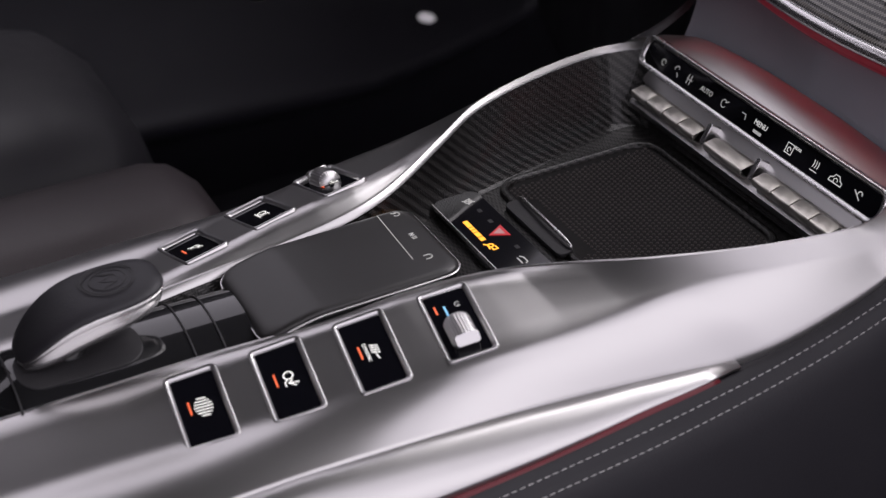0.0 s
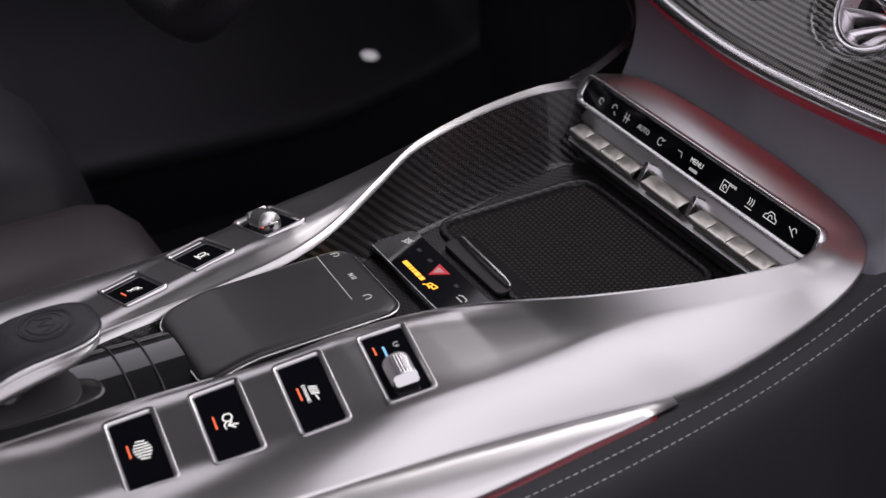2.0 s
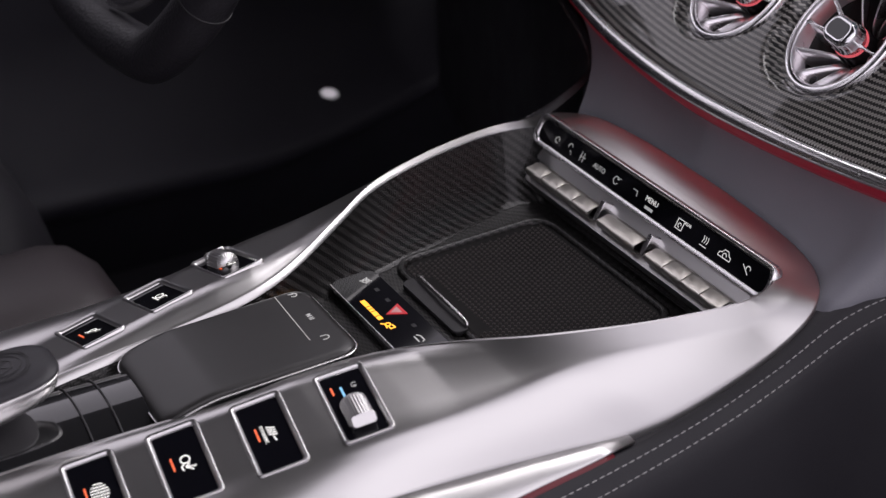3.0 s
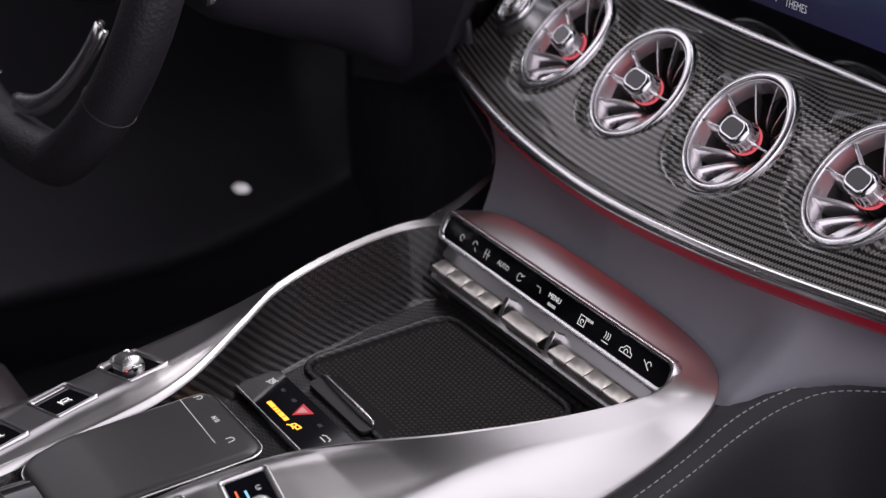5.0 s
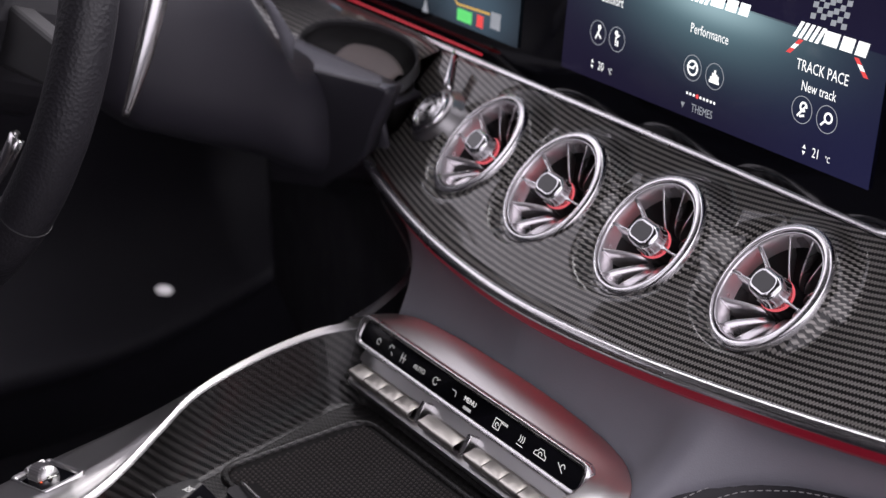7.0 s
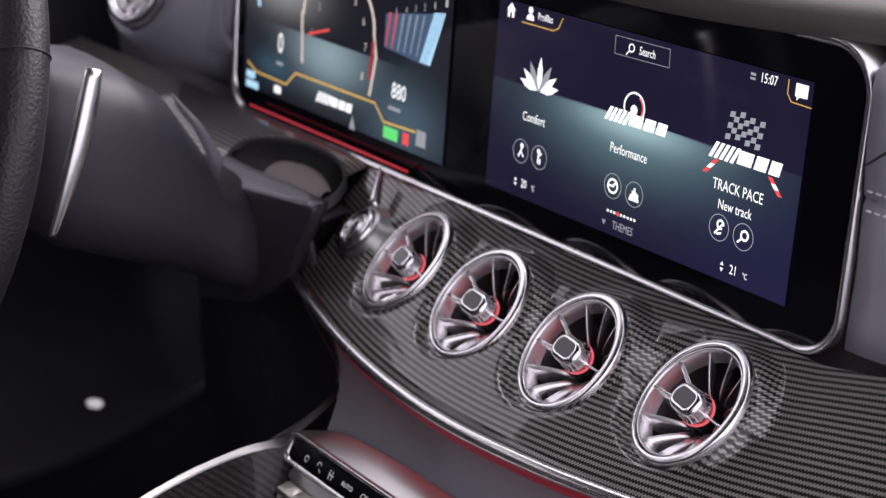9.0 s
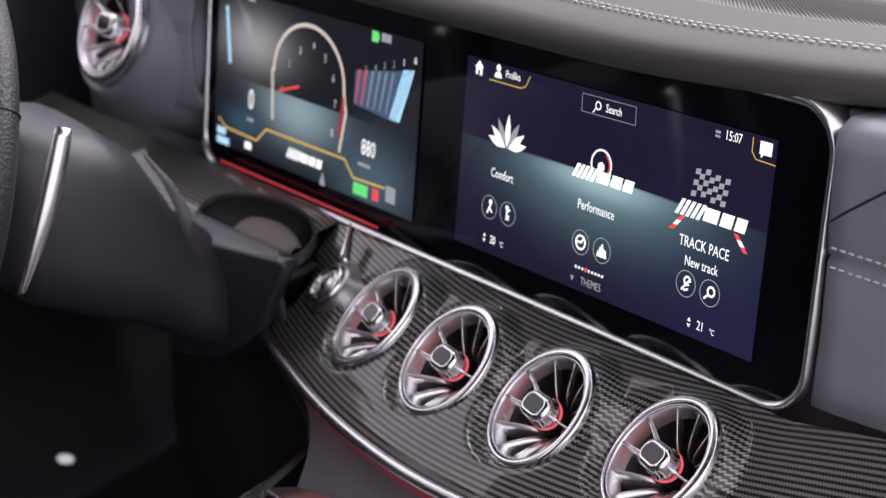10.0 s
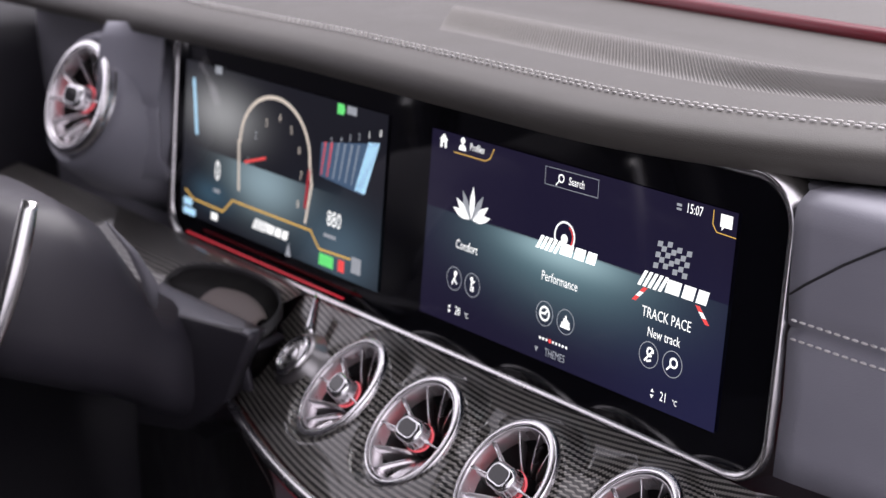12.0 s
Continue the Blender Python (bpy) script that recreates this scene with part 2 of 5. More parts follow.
def carbon_mat(name, pitch, dark, light, coat=1.0, turn=0.0, tint=(1, 1, 1), gloss=0.04):
    """Two-by-two twill of dark fibre tows under clear lacquer, laid by the UVs in metres."""
    m = bpy.data.materials.new(name)
    m.use_nodes = True
    nt = m.node_tree
    b = nt.nodes["Principled BSDF"]
    uv = nt.nodes.new("ShaderNodeUVMap")
    mp = nt.nodes.new("ShaderNodeMapping")
    mp.inputs["Scale"].default_value = (1 / pitch, 1 / pitch, 1)
    mp.inputs["Rotation"].default_value = (0, 0, radians(turn))
    nt.links.new(uv.outputs[0], mp.inputs["Vector"])
    sep = nt.nodes.new("ShaderNodeSeparateXYZ")
    nt.links.new(mp.outputs[0], sep.inputs[0])

    def op(kind, a, c=None, v=None):
        n = nt.nodes.new("ShaderNodeMath")
        n.operation = kind
        nt.links.new(a, n.inputs[0])
        if c is not None:
            nt.links.new(c, n.inputs[1])
        elif v is not None:
            n.inputs[1].default_value = v
        return n.outputs[0]

    fu, fv = op("FLOOR", sep.outputs[0]), op("FLOOR", sep.outputs[1])
    diag = op("FLOORED_MODULO", op("ADD", fu, fv), v=4.0)
    warp = op("LESS_THAN", diag, v=1.5)
    ru, rv = op("FRACT", sep.outputs[0]), op("FRACT", sep.outputs[1])
    hu = op("SINE", op("MULTIPLY", ru, v=math.pi))
    hv = op("SINE", op("MULTIPLY", rv, v=math.pi))
    mh = nt.nodes.new("ShaderNodeMix")
    nt.links.new(warp, mh.inputs[0])
    nt.links.new(hu, mh.inputs[2])
    nt.links.new(hv, mh.inputs[3])
    mc = nt.nodes.new("ShaderNodeMix")
    mc.data_type = "RGBA"
    mc.inputs[6].default_value = (*[dark * t for t in tint], 1)
    mc.inputs[7].default_value = (*[light * t for t in tint], 1)
    nt.links.new(warp, mc.inputs[0])
    # tow edges are darkened in the colour where the weave dips
    sh = nt.nodes.new("ShaderNodeMix")
    sh.data_type, sh.blend_type = "RGBA", "MULTIPLY"
    sh.inputs[0].default_value = 0.6
    nt.links.new(mc.outputs[2], sh.inputs[6])
    nt.links.new(mh.outputs[0], sh.inputs[7])
    nt.links.new(sh.outputs[2], b.inputs["Base Color"])
    bp = nt.nodes.new("ShaderNodeBump")
    bp.inputs["Strength"].default_value, bp.inputs["Distance"].default_value = 0.5, 0.0006
    nt.links.new(mh.outputs[0], bp.inputs["Height"])
    nt.links.new(bp.outputs[0], b.inputs["Normal"])
    b.inputs["Metallic"].default_value = 0.5
    b.inputs["Roughness"].default_value = 0.42
    b.inputs["Coat Weight"].default_value = coat
    b.inputs["Coat Roughness"].default_value = gloss
    return m


SILVER = mat("satin_silver", (0.56, 0.55, 0.545), 0.29, 1.0, bump=0.04, scale=2500, vary=0.03)
CHROME = mat("polished_chrome", (0.78, 0.78, 0.79), 0.12, 1.0, vary=0.2)
VANE = mat("vane_silver", (0.88, 0.85, 0.87), 0.28, 0.9, vary=0.15)
BEZEL = mat("satin_bezel", (0.62, 0.61, 0.61), 0.30, 1.0, vary=0.06)
CHROME_SATIN = mat("satin_chrome", (0.80, 0.79, 0.79), 0.27, 1.0, vary=0.06)
PIANO = mat("piano_black", (0.012, 0.012, 0.013), 0.08, coat=0.6, vary=0.15)
GLASS_BLACK = mat("black_display_glass", (0.004, 0.004, 0.006), 0.06, vary=0.1)
MATT_BLACK = mat("matt_black_plastic", (0.022, 0.021, 0.023), 0.55, bump=0.2, scale=1800, vary=0.2)
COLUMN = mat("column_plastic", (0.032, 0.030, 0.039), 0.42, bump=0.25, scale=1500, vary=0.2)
PAD = mat("touchpad_black", (0.022, 0.021, 0.021), 0.34, bump=0.05, scale=3000, vary=0.15)
LEATHER = mat("black_leather", (0.020, 0.019, 0.023), 0.52, bump=0.5, scale=1100, vary=0.25, spec=0.38)
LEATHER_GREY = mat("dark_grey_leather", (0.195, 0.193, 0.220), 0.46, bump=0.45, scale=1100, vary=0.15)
# blue-grey leather made paler: light missing on the dash face is in the colour
FACE = mat("blue_grey_leather_lit", (0.30, 0.30, 0.345), 0.46, bump=0.45, scale=1100, vary=0.15)
DOOR = mat("door_black", (0.024, 0.023, 0.031), 0.6, bump=0.3, scale=1100, vary=0.25)
DASH = mat("grey_dash_leather", (0.074, 0.069, 0.062), 0.55, bump=0.5, scale=1100, vary=0.12)
SEAT = mat("seat_leather", (0.042, 0.034, 0.037), 0.5, bump=0.4, scale=900, vary=0.2)
CARPET = mat("black_carpet", (0.030, 0.029, 0.036), 0.95, bump=1.0, scale=700, vary=0.3)
PALE_THREAD = mat("pale_stitch_thread", (0.85, 0.83, 0.81), 0.7, bump=0.6, scale=4000, vary=0.2)
THREAD = mat("grey_stitch_thread", (0.50, 0.49, 0.48), 0.7, bump=0.6, scale=4000, vary=0.2)
CARBON = carbon_mat("carbon_twill", 0.00145, 0.010, 0.33, turn=-45, tint=(1, 0.95, 0.87))
CARBON_TRAY = carbon_mat("carbon_twill_console", 0.0016, 0.005, 0.030, turn=0, tint=(1, 0.93, 0.90), gloss=0.10, coat=0.35)
# near black: the rubber mat, and the shade inside the arched opening
MAT_AND_HOLLOW = mat("mat_and_hollow_black", (0.005, 0.004, 0.004), 0.6, vary=0.2, spec=0.2)
RED_GLOW = mat("red_ambient_light", (0.14, 0.006, 0.014), 0.4, emit=(1.0, 0.04, 0.10), power=0.065)
VENT_GLOW = mat("red_vent_glow", (0.3, 0.02, 0.03), 0.4, emit=(1.0, 0.16, 0.20), power=0.55)
RED_SIDE = mat("dark_red_light_line", (0.11, 0.007, 0.014), 0.45, emit=(1.0, 0.05, 0.10), power=0.014)
RED_SOFT = mat("soft_red_line", (0.3, 0.01, 0.02), 0.4, emit=(1.0, 0.05, 0.08), power=0.28)
RED_LINE = mat("red_light_line", (0.3, 0.01, 0.02), 0.4, emit=(1.0, 0.06, 0.08), power=0.8)
ICON = mat("lit_white_symbol", (0.5, 0.5, 0.5), 0.5, emit=(1, 0.97, 0.93), power=0.9)
ICON_DIM = mat("dim_white_symbol", (0.4, 0.4, 0.4), 0.5, emit=(1, 0.97, 0.95), power=0.25)
AMBER = mat("amber_light", (0.5, 0.25, 0.02), 0.5, emit=(1, 0.42, 0.04), power=1.6)
ORANGE = mat("orange_red_light", (0.5, 0.1, 0.05), 0.5, emit=(1, 0.15, 0.05), power=0.85)


# ---- cabin shell ----
def box_bm(lo, hi, bevel=0.0):
    bm = bmesh.new()
    bmesh.ops.create_cube(bm, size=1.0)
    lo, hi = Vector(lo), Vector(hi)
    bmesh.ops.transform(bm, matrix=Matrix.Translation((lo + hi) / 2) @ Matrix.Diagonal((*(hi - lo), 1)), verts=bm.verts[:])
    if bevel:
        bmesh.ops.bevel(bm, geom=bm.edges[:], offset=bevel, segments=3, affect="EDGES", profile=0.5)
        for f in bm.faces:
            f.smooth = True
    return bm


floor = part("floor", box_bm((-0.95, -2.0, -0.52), (2.2, 1.2, -0.48)), CARPET)
tagged(floor, "black carpeted cabin floor in deep shade", "floor", kind="structure")
# unseen roof, its edges set so the silver trim mirrors a dark stripe
roof = part("ceiling", box_bm((-0.62, -1.9, 0.77), (0.54, 0.18, 0.81), 0.015), MATT_BLACK)
tagged(roof, "dark headliner under the car roof", "ceiling", kind="structure")
wall = part("wall_left", box_bm((-1.02, -1.9, -0.5), (-0.92, 1.2, 0.26)), MATT_BLACK)
tagged(wall, "dark body side behind the driver door trim", "wall", kind="structure")
wall = part("wall_front", box_bm((-0.95, 0.95, -0.5), (1.0, 1.0, 0.24)), MATT_BLACK)
tagged(wall, "dark firewall in front of the footwell", "wall", kind="structure")
# rear wall reaches the roof to darken what the metal mirrors
wall = part("wall_rear", box_bm((-0.95, -1.95, -0.5), (0.70, -1.9, 0.77)), MATT_BLACK)
tagged(wall, "unseen dark rear wall raised to block light", "wall", kind="structure")

# unseen side walls added to keep light off the rear of the console
wall = part("wall_right", box_bm((0.70, -1.9, -0.5), (0.76, -0.90, 0.77)), MATT_BLACK)
tagged(wall, "unseen dark side wall added to block light behind the passenger door", "wall", kind="structure")
wall = part("wall_left_rear", box_bm((-0.98, -1.9, 0.26), (-0.92, -0.60, 0.77)), MATT_BLACK)
tagged(wall, "unseen dark upper side wall added to block light behind the driver door", "wall", kind="structure")

# ---- centre console ----
INNER = [(0.026, -0.470, -0.099), (0.030, -0.360, -0.094), (0.035, -0.309, -0.090), (0.041, -0.250, -0.087), (0.044, -0.207, -0.082), (0.050, -0.179, -0.078),
         (0.062, -0.152, -0.073), (0.082, -0.120, -0.068), (0.104, -0.085, -0.064), (0.122, -0.036, -0.063), (0.131, 0.011, -0.063), (0.1285, 0.036, -0.063),
         (0.119, 0.049, -0.062), (0.100, 0.0515, -0.061), (0.050, 0.0525, -0.061), (0.000, 0.053, -0.061)]
OUTER = [(0.130, -0.470, -0.115), (0.130, -0.360, -0.1110), (0.130, -0.300, -0.1095), (0.1305, -0.240, -0.1110), (0.132, -0.190, -0.1122), (0.135, -0.150, -0.1122),
         (0.140, -0.110, -0.1124), (0.147, -0.068, -0.1122), (0.1515, -0.040, -0.1066), (0.153, -0.005, -0.097), (0.152, 0.028, -0.086), (0.147, 0.057, -0.072),
         (0.128, 0.074, -0.066), (0.100, 0.079, -0.060), (0.050, 0.080, -0.056), (0.000, 0.080, -0.055)]
# outer edge of the flat bank that carries the buttons, tapering away towards the front
BANK = [(0.078, -0.470, -0.1080), (0.084, -0.360, -0.1045), (0.090, -0.309, -0.1005), (0.0995, -0.248, -0.0925), (0.1075, -0.203, -0.0870), (0.1120, -0.174, -0.0842), (0.1155, -0.145, -0.0822),
        (0.1195, -0.112, -0.0792), (0.1245, -0.077, -0.0748), (0.1345, -0.027, -0.0725), (0.1410, 0.018, -0.0725), (0.1378, 0.0465, -0.0668), (0.1235, 0.0615, -0.0638), (0.100, 0.0652, -0.0604), (0.050, 0.0662, -0.0584), (0.000, 0.0665, -0.0578)]


def both_sides(pts):
    return pts + [(-x, y, z) for x, y, z in pts[-2::-1]]


def smooth_pair(a, b, n):
    """Two curves smoothed with the same parameter, so that their points stay paired."""
    c = catmull(np.hstack([np.array(a), np.array(b)]), n)
    return c[:, :3], c[:, 3:]


console = thing("center_console", "silver-trimmed centre console with a carbon storage tray", "console", (0, -0.2, -0.48))
C3 = catmull(np.hstack([np.array(both_sides(c)) for c in (INNER, BANK, OUTER)]), 760)
# across the surround: share of the bank, share of the outer slope, drop, share of the crown
PROFILE = [(-0.03, 0, 0.012, 0), (-0.018, 0, 0.002, 0), (0, 0, -0.0004, 0), (0.03, 0, 0, 0.15), (0.08, 0, 0, 0.45), (0.15, 0, 0, 0.8), (0.26, 0, 0, 1.0), (0.38, 0, 0, 0.84), (0.5, 0, 0, 0.676), (0.75, 0, 0, 0.338), (0.90, 0, 0, 0.135), (0.97, 0.03, 0, 0.03),
           (1, 0.12, 0, 0), (1, 0.3, 0, 0), (1, 0.5, 0, 0), (1, 0.7, 0, 0), (1, 0.88, 0, 0), (1, 0.97, 0, 0), (1, 1, 0, 0), (1, 0.985, 0.004, 0)]


def crown(y):
    return float(np.interp(y, [-0.36, -0.32, -0.28, -0.24, -0.215, -0.19, -0.172, -0.15, -0.12, -0.09], [0.0015, 0.0030, 0.0055, 0.0082, 0.0084, 0.0072, 0.0052, 0.0022, 0.0005, 0.0]))


pr = catmull(PROFILE, 64)
P = []
for c in C3:
    a, k, b = c[:3], c[3:6], c[6:]
    row = []
    for sb, so, drop, fc in pr:
        p = a + (k - a) * sb + (b - k) * so
        row.append((p[0], p[1], p[2] - drop + fc * crown(a[1]) + 0.0035 * min(1.0, max(0.0, (0.01 - a[1]) / 0.10)) * math.sin(math.pi * min(1.0, max(0.0, so)))))
    P.append(row)
TRIM = np.array(P)

# display buttons lie in the crown of the surround: rear inner corner of each in plan
BUTTONS = [(0.0437, -0.3382), (0.0497, -0.2942), (0.0563, -0.2502), (0.0612, -0.2042)]


def button_pose(k):
    """The plane of a button: fitted to the surround round it, just clear of it."""
    along = Vector((0.0034, 0.0236, 0.0)).normalized()
    across = Vector((along.y, -along.x, 0))
    across = (across + along * 0.06).normalized()
    c = Vector((*BUTTONS[k], 0)) + across * 0.0225 + along * 0.0128
    pts = TRIM.reshape(-1, 3)
    d = pts[:, :2] - np.array(c[:2])
    u, v = d @ np.array(across[:2]), d @ np.array(along[:2])
    near = (abs(u) < 0.0235) & (abs(v) < 0.014)
    A = np.stack([u[near], v[near], np.ones(near.sum())], 1)
    fit = np.linalg.lstsq(A, pts[near][:, 2], rcond=None)[0]
    ax = Vector((across.x, across.y, fit[0])).normalized()
    al = Vector((along.x, along.y, fit[1]))
    al = (al - al.dot(ax) * ax).normalized()
    m = Matrix((ax, al, ax.cross(al))).transposed().to_4x4()
    m.translation = Vector((c.x, c.y, fit[2] + 0.0004))
    return m


bm = grid_bm(P, flip=True)
bmesh.ops.recalc_face_normals(bm, faces=bm.faces[:])
flip = Matrix.Diagonal((-1, 1, 1, 1))
places = [button_pose(k).inverted() for k in range(4)]
places += [flip @ q @ flip for q in places]
gone = []
for f in bm.faces:
    q = f.calc_center_median()
    if q.y < -0.16:
        for inv in places:
            w = inv @ q
            if abs(w.x) < 0.0232 and abs(w.y) < 0.0127 and abs(w.z) < 0.01:
                gone.append(f)
                break
bmesh.ops.delete(bm, geom=gone, context="FACES")
trim = part("trim_frame", bm, SILVER, console, "satin silver metal surround")

# carbon liner: from the trim's inner lip down to the tray floor
FLOOR_IN = [(0.020, -0.470, -0.108), (0.022, -0.360, -0.106), (0.026, -0.309, -0.104), (0.030, -0.250, -0.103), (0.034, -0.207, -0.103), (0.040, -0.185, -0.103),
            (0.048, -0.160, -0.104), (0.060, -0.130, -0.106), (0.070, -0.095, -0.107), (0.086, -0.040, -0.107), (0.096, 0.000, -0.106), (0.097, 0.018, -0.105),
            (0.090, 0.026, -0.104), (0.080, 0.027, -0.104), (0.050, 0.028, -0.104), (0.000, 0.028, -0.104)]
li, lf = smooth_pair(both_sides([(x - 0.002, y, z - 0.004) for x, y, z in INNER]), both_sides(FLOOR_IN), 120)
P = []
for a, b in zip(li, lf):
    row = []
    for s in (0, 0.12, 0.3, 0.5, 0.7, 0.85, 0.94, 1.0):
        x, y = a[:2] + (b[:2] - a[:2]) * s
        row.append((x, y, b[2] + (a[2] - b[2]) * (1 - s) ** 1.5))
    P.append(row)
bm = grid_bm(P)
bmesh.ops.recalc_face_normals(bm, faces=bm.faces[:])
part("carbon_liner", bm, CARBON_TRAY, console, "glossy carbon fibre tray side")
half = len(lf) // 2
P = [[lf[i] + (lf[-1 - i] - lf[i]) * s - np.array([0, 0, 0.0002]) for s in np.linspace(0, 1, 9)] for i in range(half + 1)]
bm = grid_bm(P)
bmesh.ops.recalc_face_normals(bm, faces=bm.faces[:])
part("carbon_floor", bm, CARBON_TRAY, console, "glossy carbon fibre tray floor")

# lower silver side panel, its slim lip and the leather side below it
SIDE = [(-0.470, 0.130, -0.115, -0.150), (-0.400, 0.130, -0.1125, -0.145), (-0.300, 0.130, -0.1095, -0.136), (-0.238, 0.1305, -0.1110, -0.131), (-0.180, 0.1325, -0.1122, -0.1265),
        (-0.120, 0.1390, -0.1124, -0.1185), (-0.085, 0.1445, -0.112, -0.1145), (-0.064, 0.1480, -0.112, -0.1125)]
for s in (1, -1):
    P = []
    for y, xa, za, zb in SIDE:
        P.append([(s * (xa - 0.003), y, za - 0.004)] + [(s * (xa + (0.1525 - xa) * math.sin(k * math.pi / 2)), y, za + (zb - za) * (1 - math.cos(k * math.pi / 2) * (1 - 0.5 * k)) - 0.0005) for k in (0.0, 0.2, 0.4, 0.6, 0.8, 1.0)])
    bm = grid_bm(P, thick=0.002)
    bmesh.ops.recalc_face_normals(bm, faces=bm.faces[:])
    part("side_panel", bm, SILVER, console, "satin silver lower side panel")
BOUND = [(0.152, -0.470, -0.150), (0.152, -0.300, -0.136), (0.152, -0.238, -0.131), (0.152, -0.180, -0.1265), (0.152, -0.120, -0.118), (0.152, -0.063, -0.112), (0.1525, -0.020, -0.1025), (0.1515, 0.028, -0.087),
         (0.146, 0.058, -0.073), (0.127, 0.075, -0.067), (0.100, 0.080, -0.061)]
# leather side: from the silver boundary over a stitched shoulder and down to the floor
SEAM = [(0.1625, -0.470, -0.162), (0.1625, -0.300, -0.148), (0.163, -0.240, -0.142), (0.163, -0.180, -0.135), (0.163, -0.120, -0.128), (0.163, -0.063, -0.118), (0.1635, -0.015, -0.106), (0.164, 0.025, -0.092),
        (0.162, 0.062, -0.080), (0.163, 0.090, -0.0725), (0.170, 0.112, -0.067), (0.186, 0.128, -0.063), (0.215, 0.143, -0.058), (0.30, 0.170, -0.050), (0.48, 0.23, -0.035), (0.72, 0.30, -0.02)]
EDGE = [(0.152, -0.470, -0.150), (0.152, -0.300, -0.136), (0.152, -0.238, -0.131), (0.152, -0.180, -0.1265), (0.152, -0.120, -0.118), (0.152, -0.063, -0.112), (0.1525, -0.020, -0.1025), (0.1515, 0.028, -0.087),
        (0.147, 0.057, -0.073), (0.155, 0.085, -0.067), (0.166, 0.109, -0.062), (0.183, 0.126, -0.058), (0.213, 0.141, -0.053), (0.30, 0.168, -0.045), (0.48, 0.228, -0.03), (0.72, 0.298, -0.015)]


def stitches_bm(path, length, gap, radius, normal=(0, 0, 1)):
    """A row of short thread stitches along a path."""
    p = resample(np.array(path, float), 600)
    d = np.r_[0, np.cumsum(np.linalg.norm(np.diff(p, axis=0), axis=1))]
    bm = bmesh.new()
    t = 0.0
    while t + length < d[-1]:
        a = np.array([np.interp(t, d, p[:, k]) for k in range(3)])
        b = np.array([np.interp(t + length, d, p[:, k]) for k in range(3)])
        ax = Vector(b - a).normalized()
        sd = ax.cross(Vector(normal)).normalized()
        up = sd.cross(ax)
        rings = []
        for q, r in ((a, 0.35), (a * 0.75 + b * 0.25, 1.0), (a * 0.25 + b * 0.75, 1.0), (b, 0.35)):
            rings.append([bm.verts.new(Vector(q) + radius * r * (math.cos(w) * sd + math.sin(w) * up)) for w in (0, 1.257, 2.513, 3.77, 5.027)])
        for r1, r2 in zip(rings[:-1], rings[1:]):
            for k in range(5):
                bm.faces.new((r1[k], r1[(k + 1) % 5], r2[(k + 1) % 5], r2[k])).smooth = True
        t += length + gap
    return bm


ed, sm = smooth_pair(EDGE, SEAM, 130)
for s in (1, -1):
    P = []
    first_row, second_row = [], []
    for e, q in zip(ed, sm):
        tan = 1.0 if q[0] < 0.166 else max(0.3, 1 - (q[0] - 0.166) / 0.06)
        out = np.array([tan, -(1 - tan) * 0.9, 0])
        row = [e + np.array([-0.004, 0, -0.002]), e + np.array([0, 0, -0.0015]), e * 0.6 + q * 0.4 + np.array([0, 0, 0.0026]), e * 0.2 + q * 0.8 + np.array([0, 0, 0.0014]), q,
               q + out * 0.0012 + np.array([0, 0, -0.0020]), q + out * 0.0030 + np.array([0, 0, -0.0034]), q + out * 0.0055 + np.array([0, 0, -0.0072]), q + out * 0.009 + np.array([0, 0, -0.020]), q + out * 0.012 + np.array([0, 0, -0.05]),
               q + out * 0.016 + np.array([0, 0, -0.12]), q + out * 0.016 + np.array([0, 0, -0.30])]
        P.append([(s * v[0], v[1], max(v[2], -0.479)) for v in row])
        p = e * 0.2 + q * 0.8
        first_row.append((s * p[0], p[1], p[2] + 0.0018))
        w = q + out * 0.0030 + np.array([0, 0, -0.0034])
        second_row.append((s * (w[0] + 0.0002), w[1], w[2]))
    bm = grid_bm(P)
    bmesh.ops.recalc_face_normals(bm, faces=bm.faces[:])
    part("side_leather", bm, LEATHER, console, "black leather console side with double stitching")
    for line in (first_row, second_row):
        part("stitching", stitches_bm(line, 0.0034, 0.0013, 0.00032, (s, 0, 0.6)), THREAD, console, "pale grey seam thread")

for s in (1, -1):
    line = catmull([(0.1530, y, z - 0.0012) for x, y, z in EDGE[:5]] + [(0.1530, -0.078, -0.1150)], 60) * np.array([s, 1, 1])
    part("light_strip", tube_bm(line + np.array([0.0006 * s, 0, -0.0012]), 0.0030, 12), RED_SIDE, console, "dim red ambient light strip")

# ---- touchpad ----
pad = thing("touchpad", "matt black touchpad with a gloss black edge on the console", "touchpad", (0, -0.235, -0.10))
PM = pose(0.0030, -0.2245, -0.0800, 1.3, 0, 0)


def pad_dip(y):
    """How far the pad falls away towards its rear end."""
    return 0.0075 * max(0.0, (-y - 0.024) / 0.035) ** 1.5


PAD_LINE = rounded(0.0755, 0.1175, 0.0105, 8)
PAD_LINE = resample(np.array(PAD_LINE + PAD_LINE[:1]), 161)[:-1]


def pad_ring(f, z):
    return [(x * f, y * f, z - pad_dip(y * f)) for x, y in PAD_LINE]


def pad_skin(rings):
    bm = grid_bm(rings, closed_v=True)
    bm.verts.ensure_lookup_table()
    bm.faces.new(bm.verts[-len(rings[-1]):])
    bmesh.ops.recalc_face_normals(bm, faces=bm.faces[:])
    bmesh.ops.transform(bm, matrix=PM, verts=bm.verts[:])
    return bm


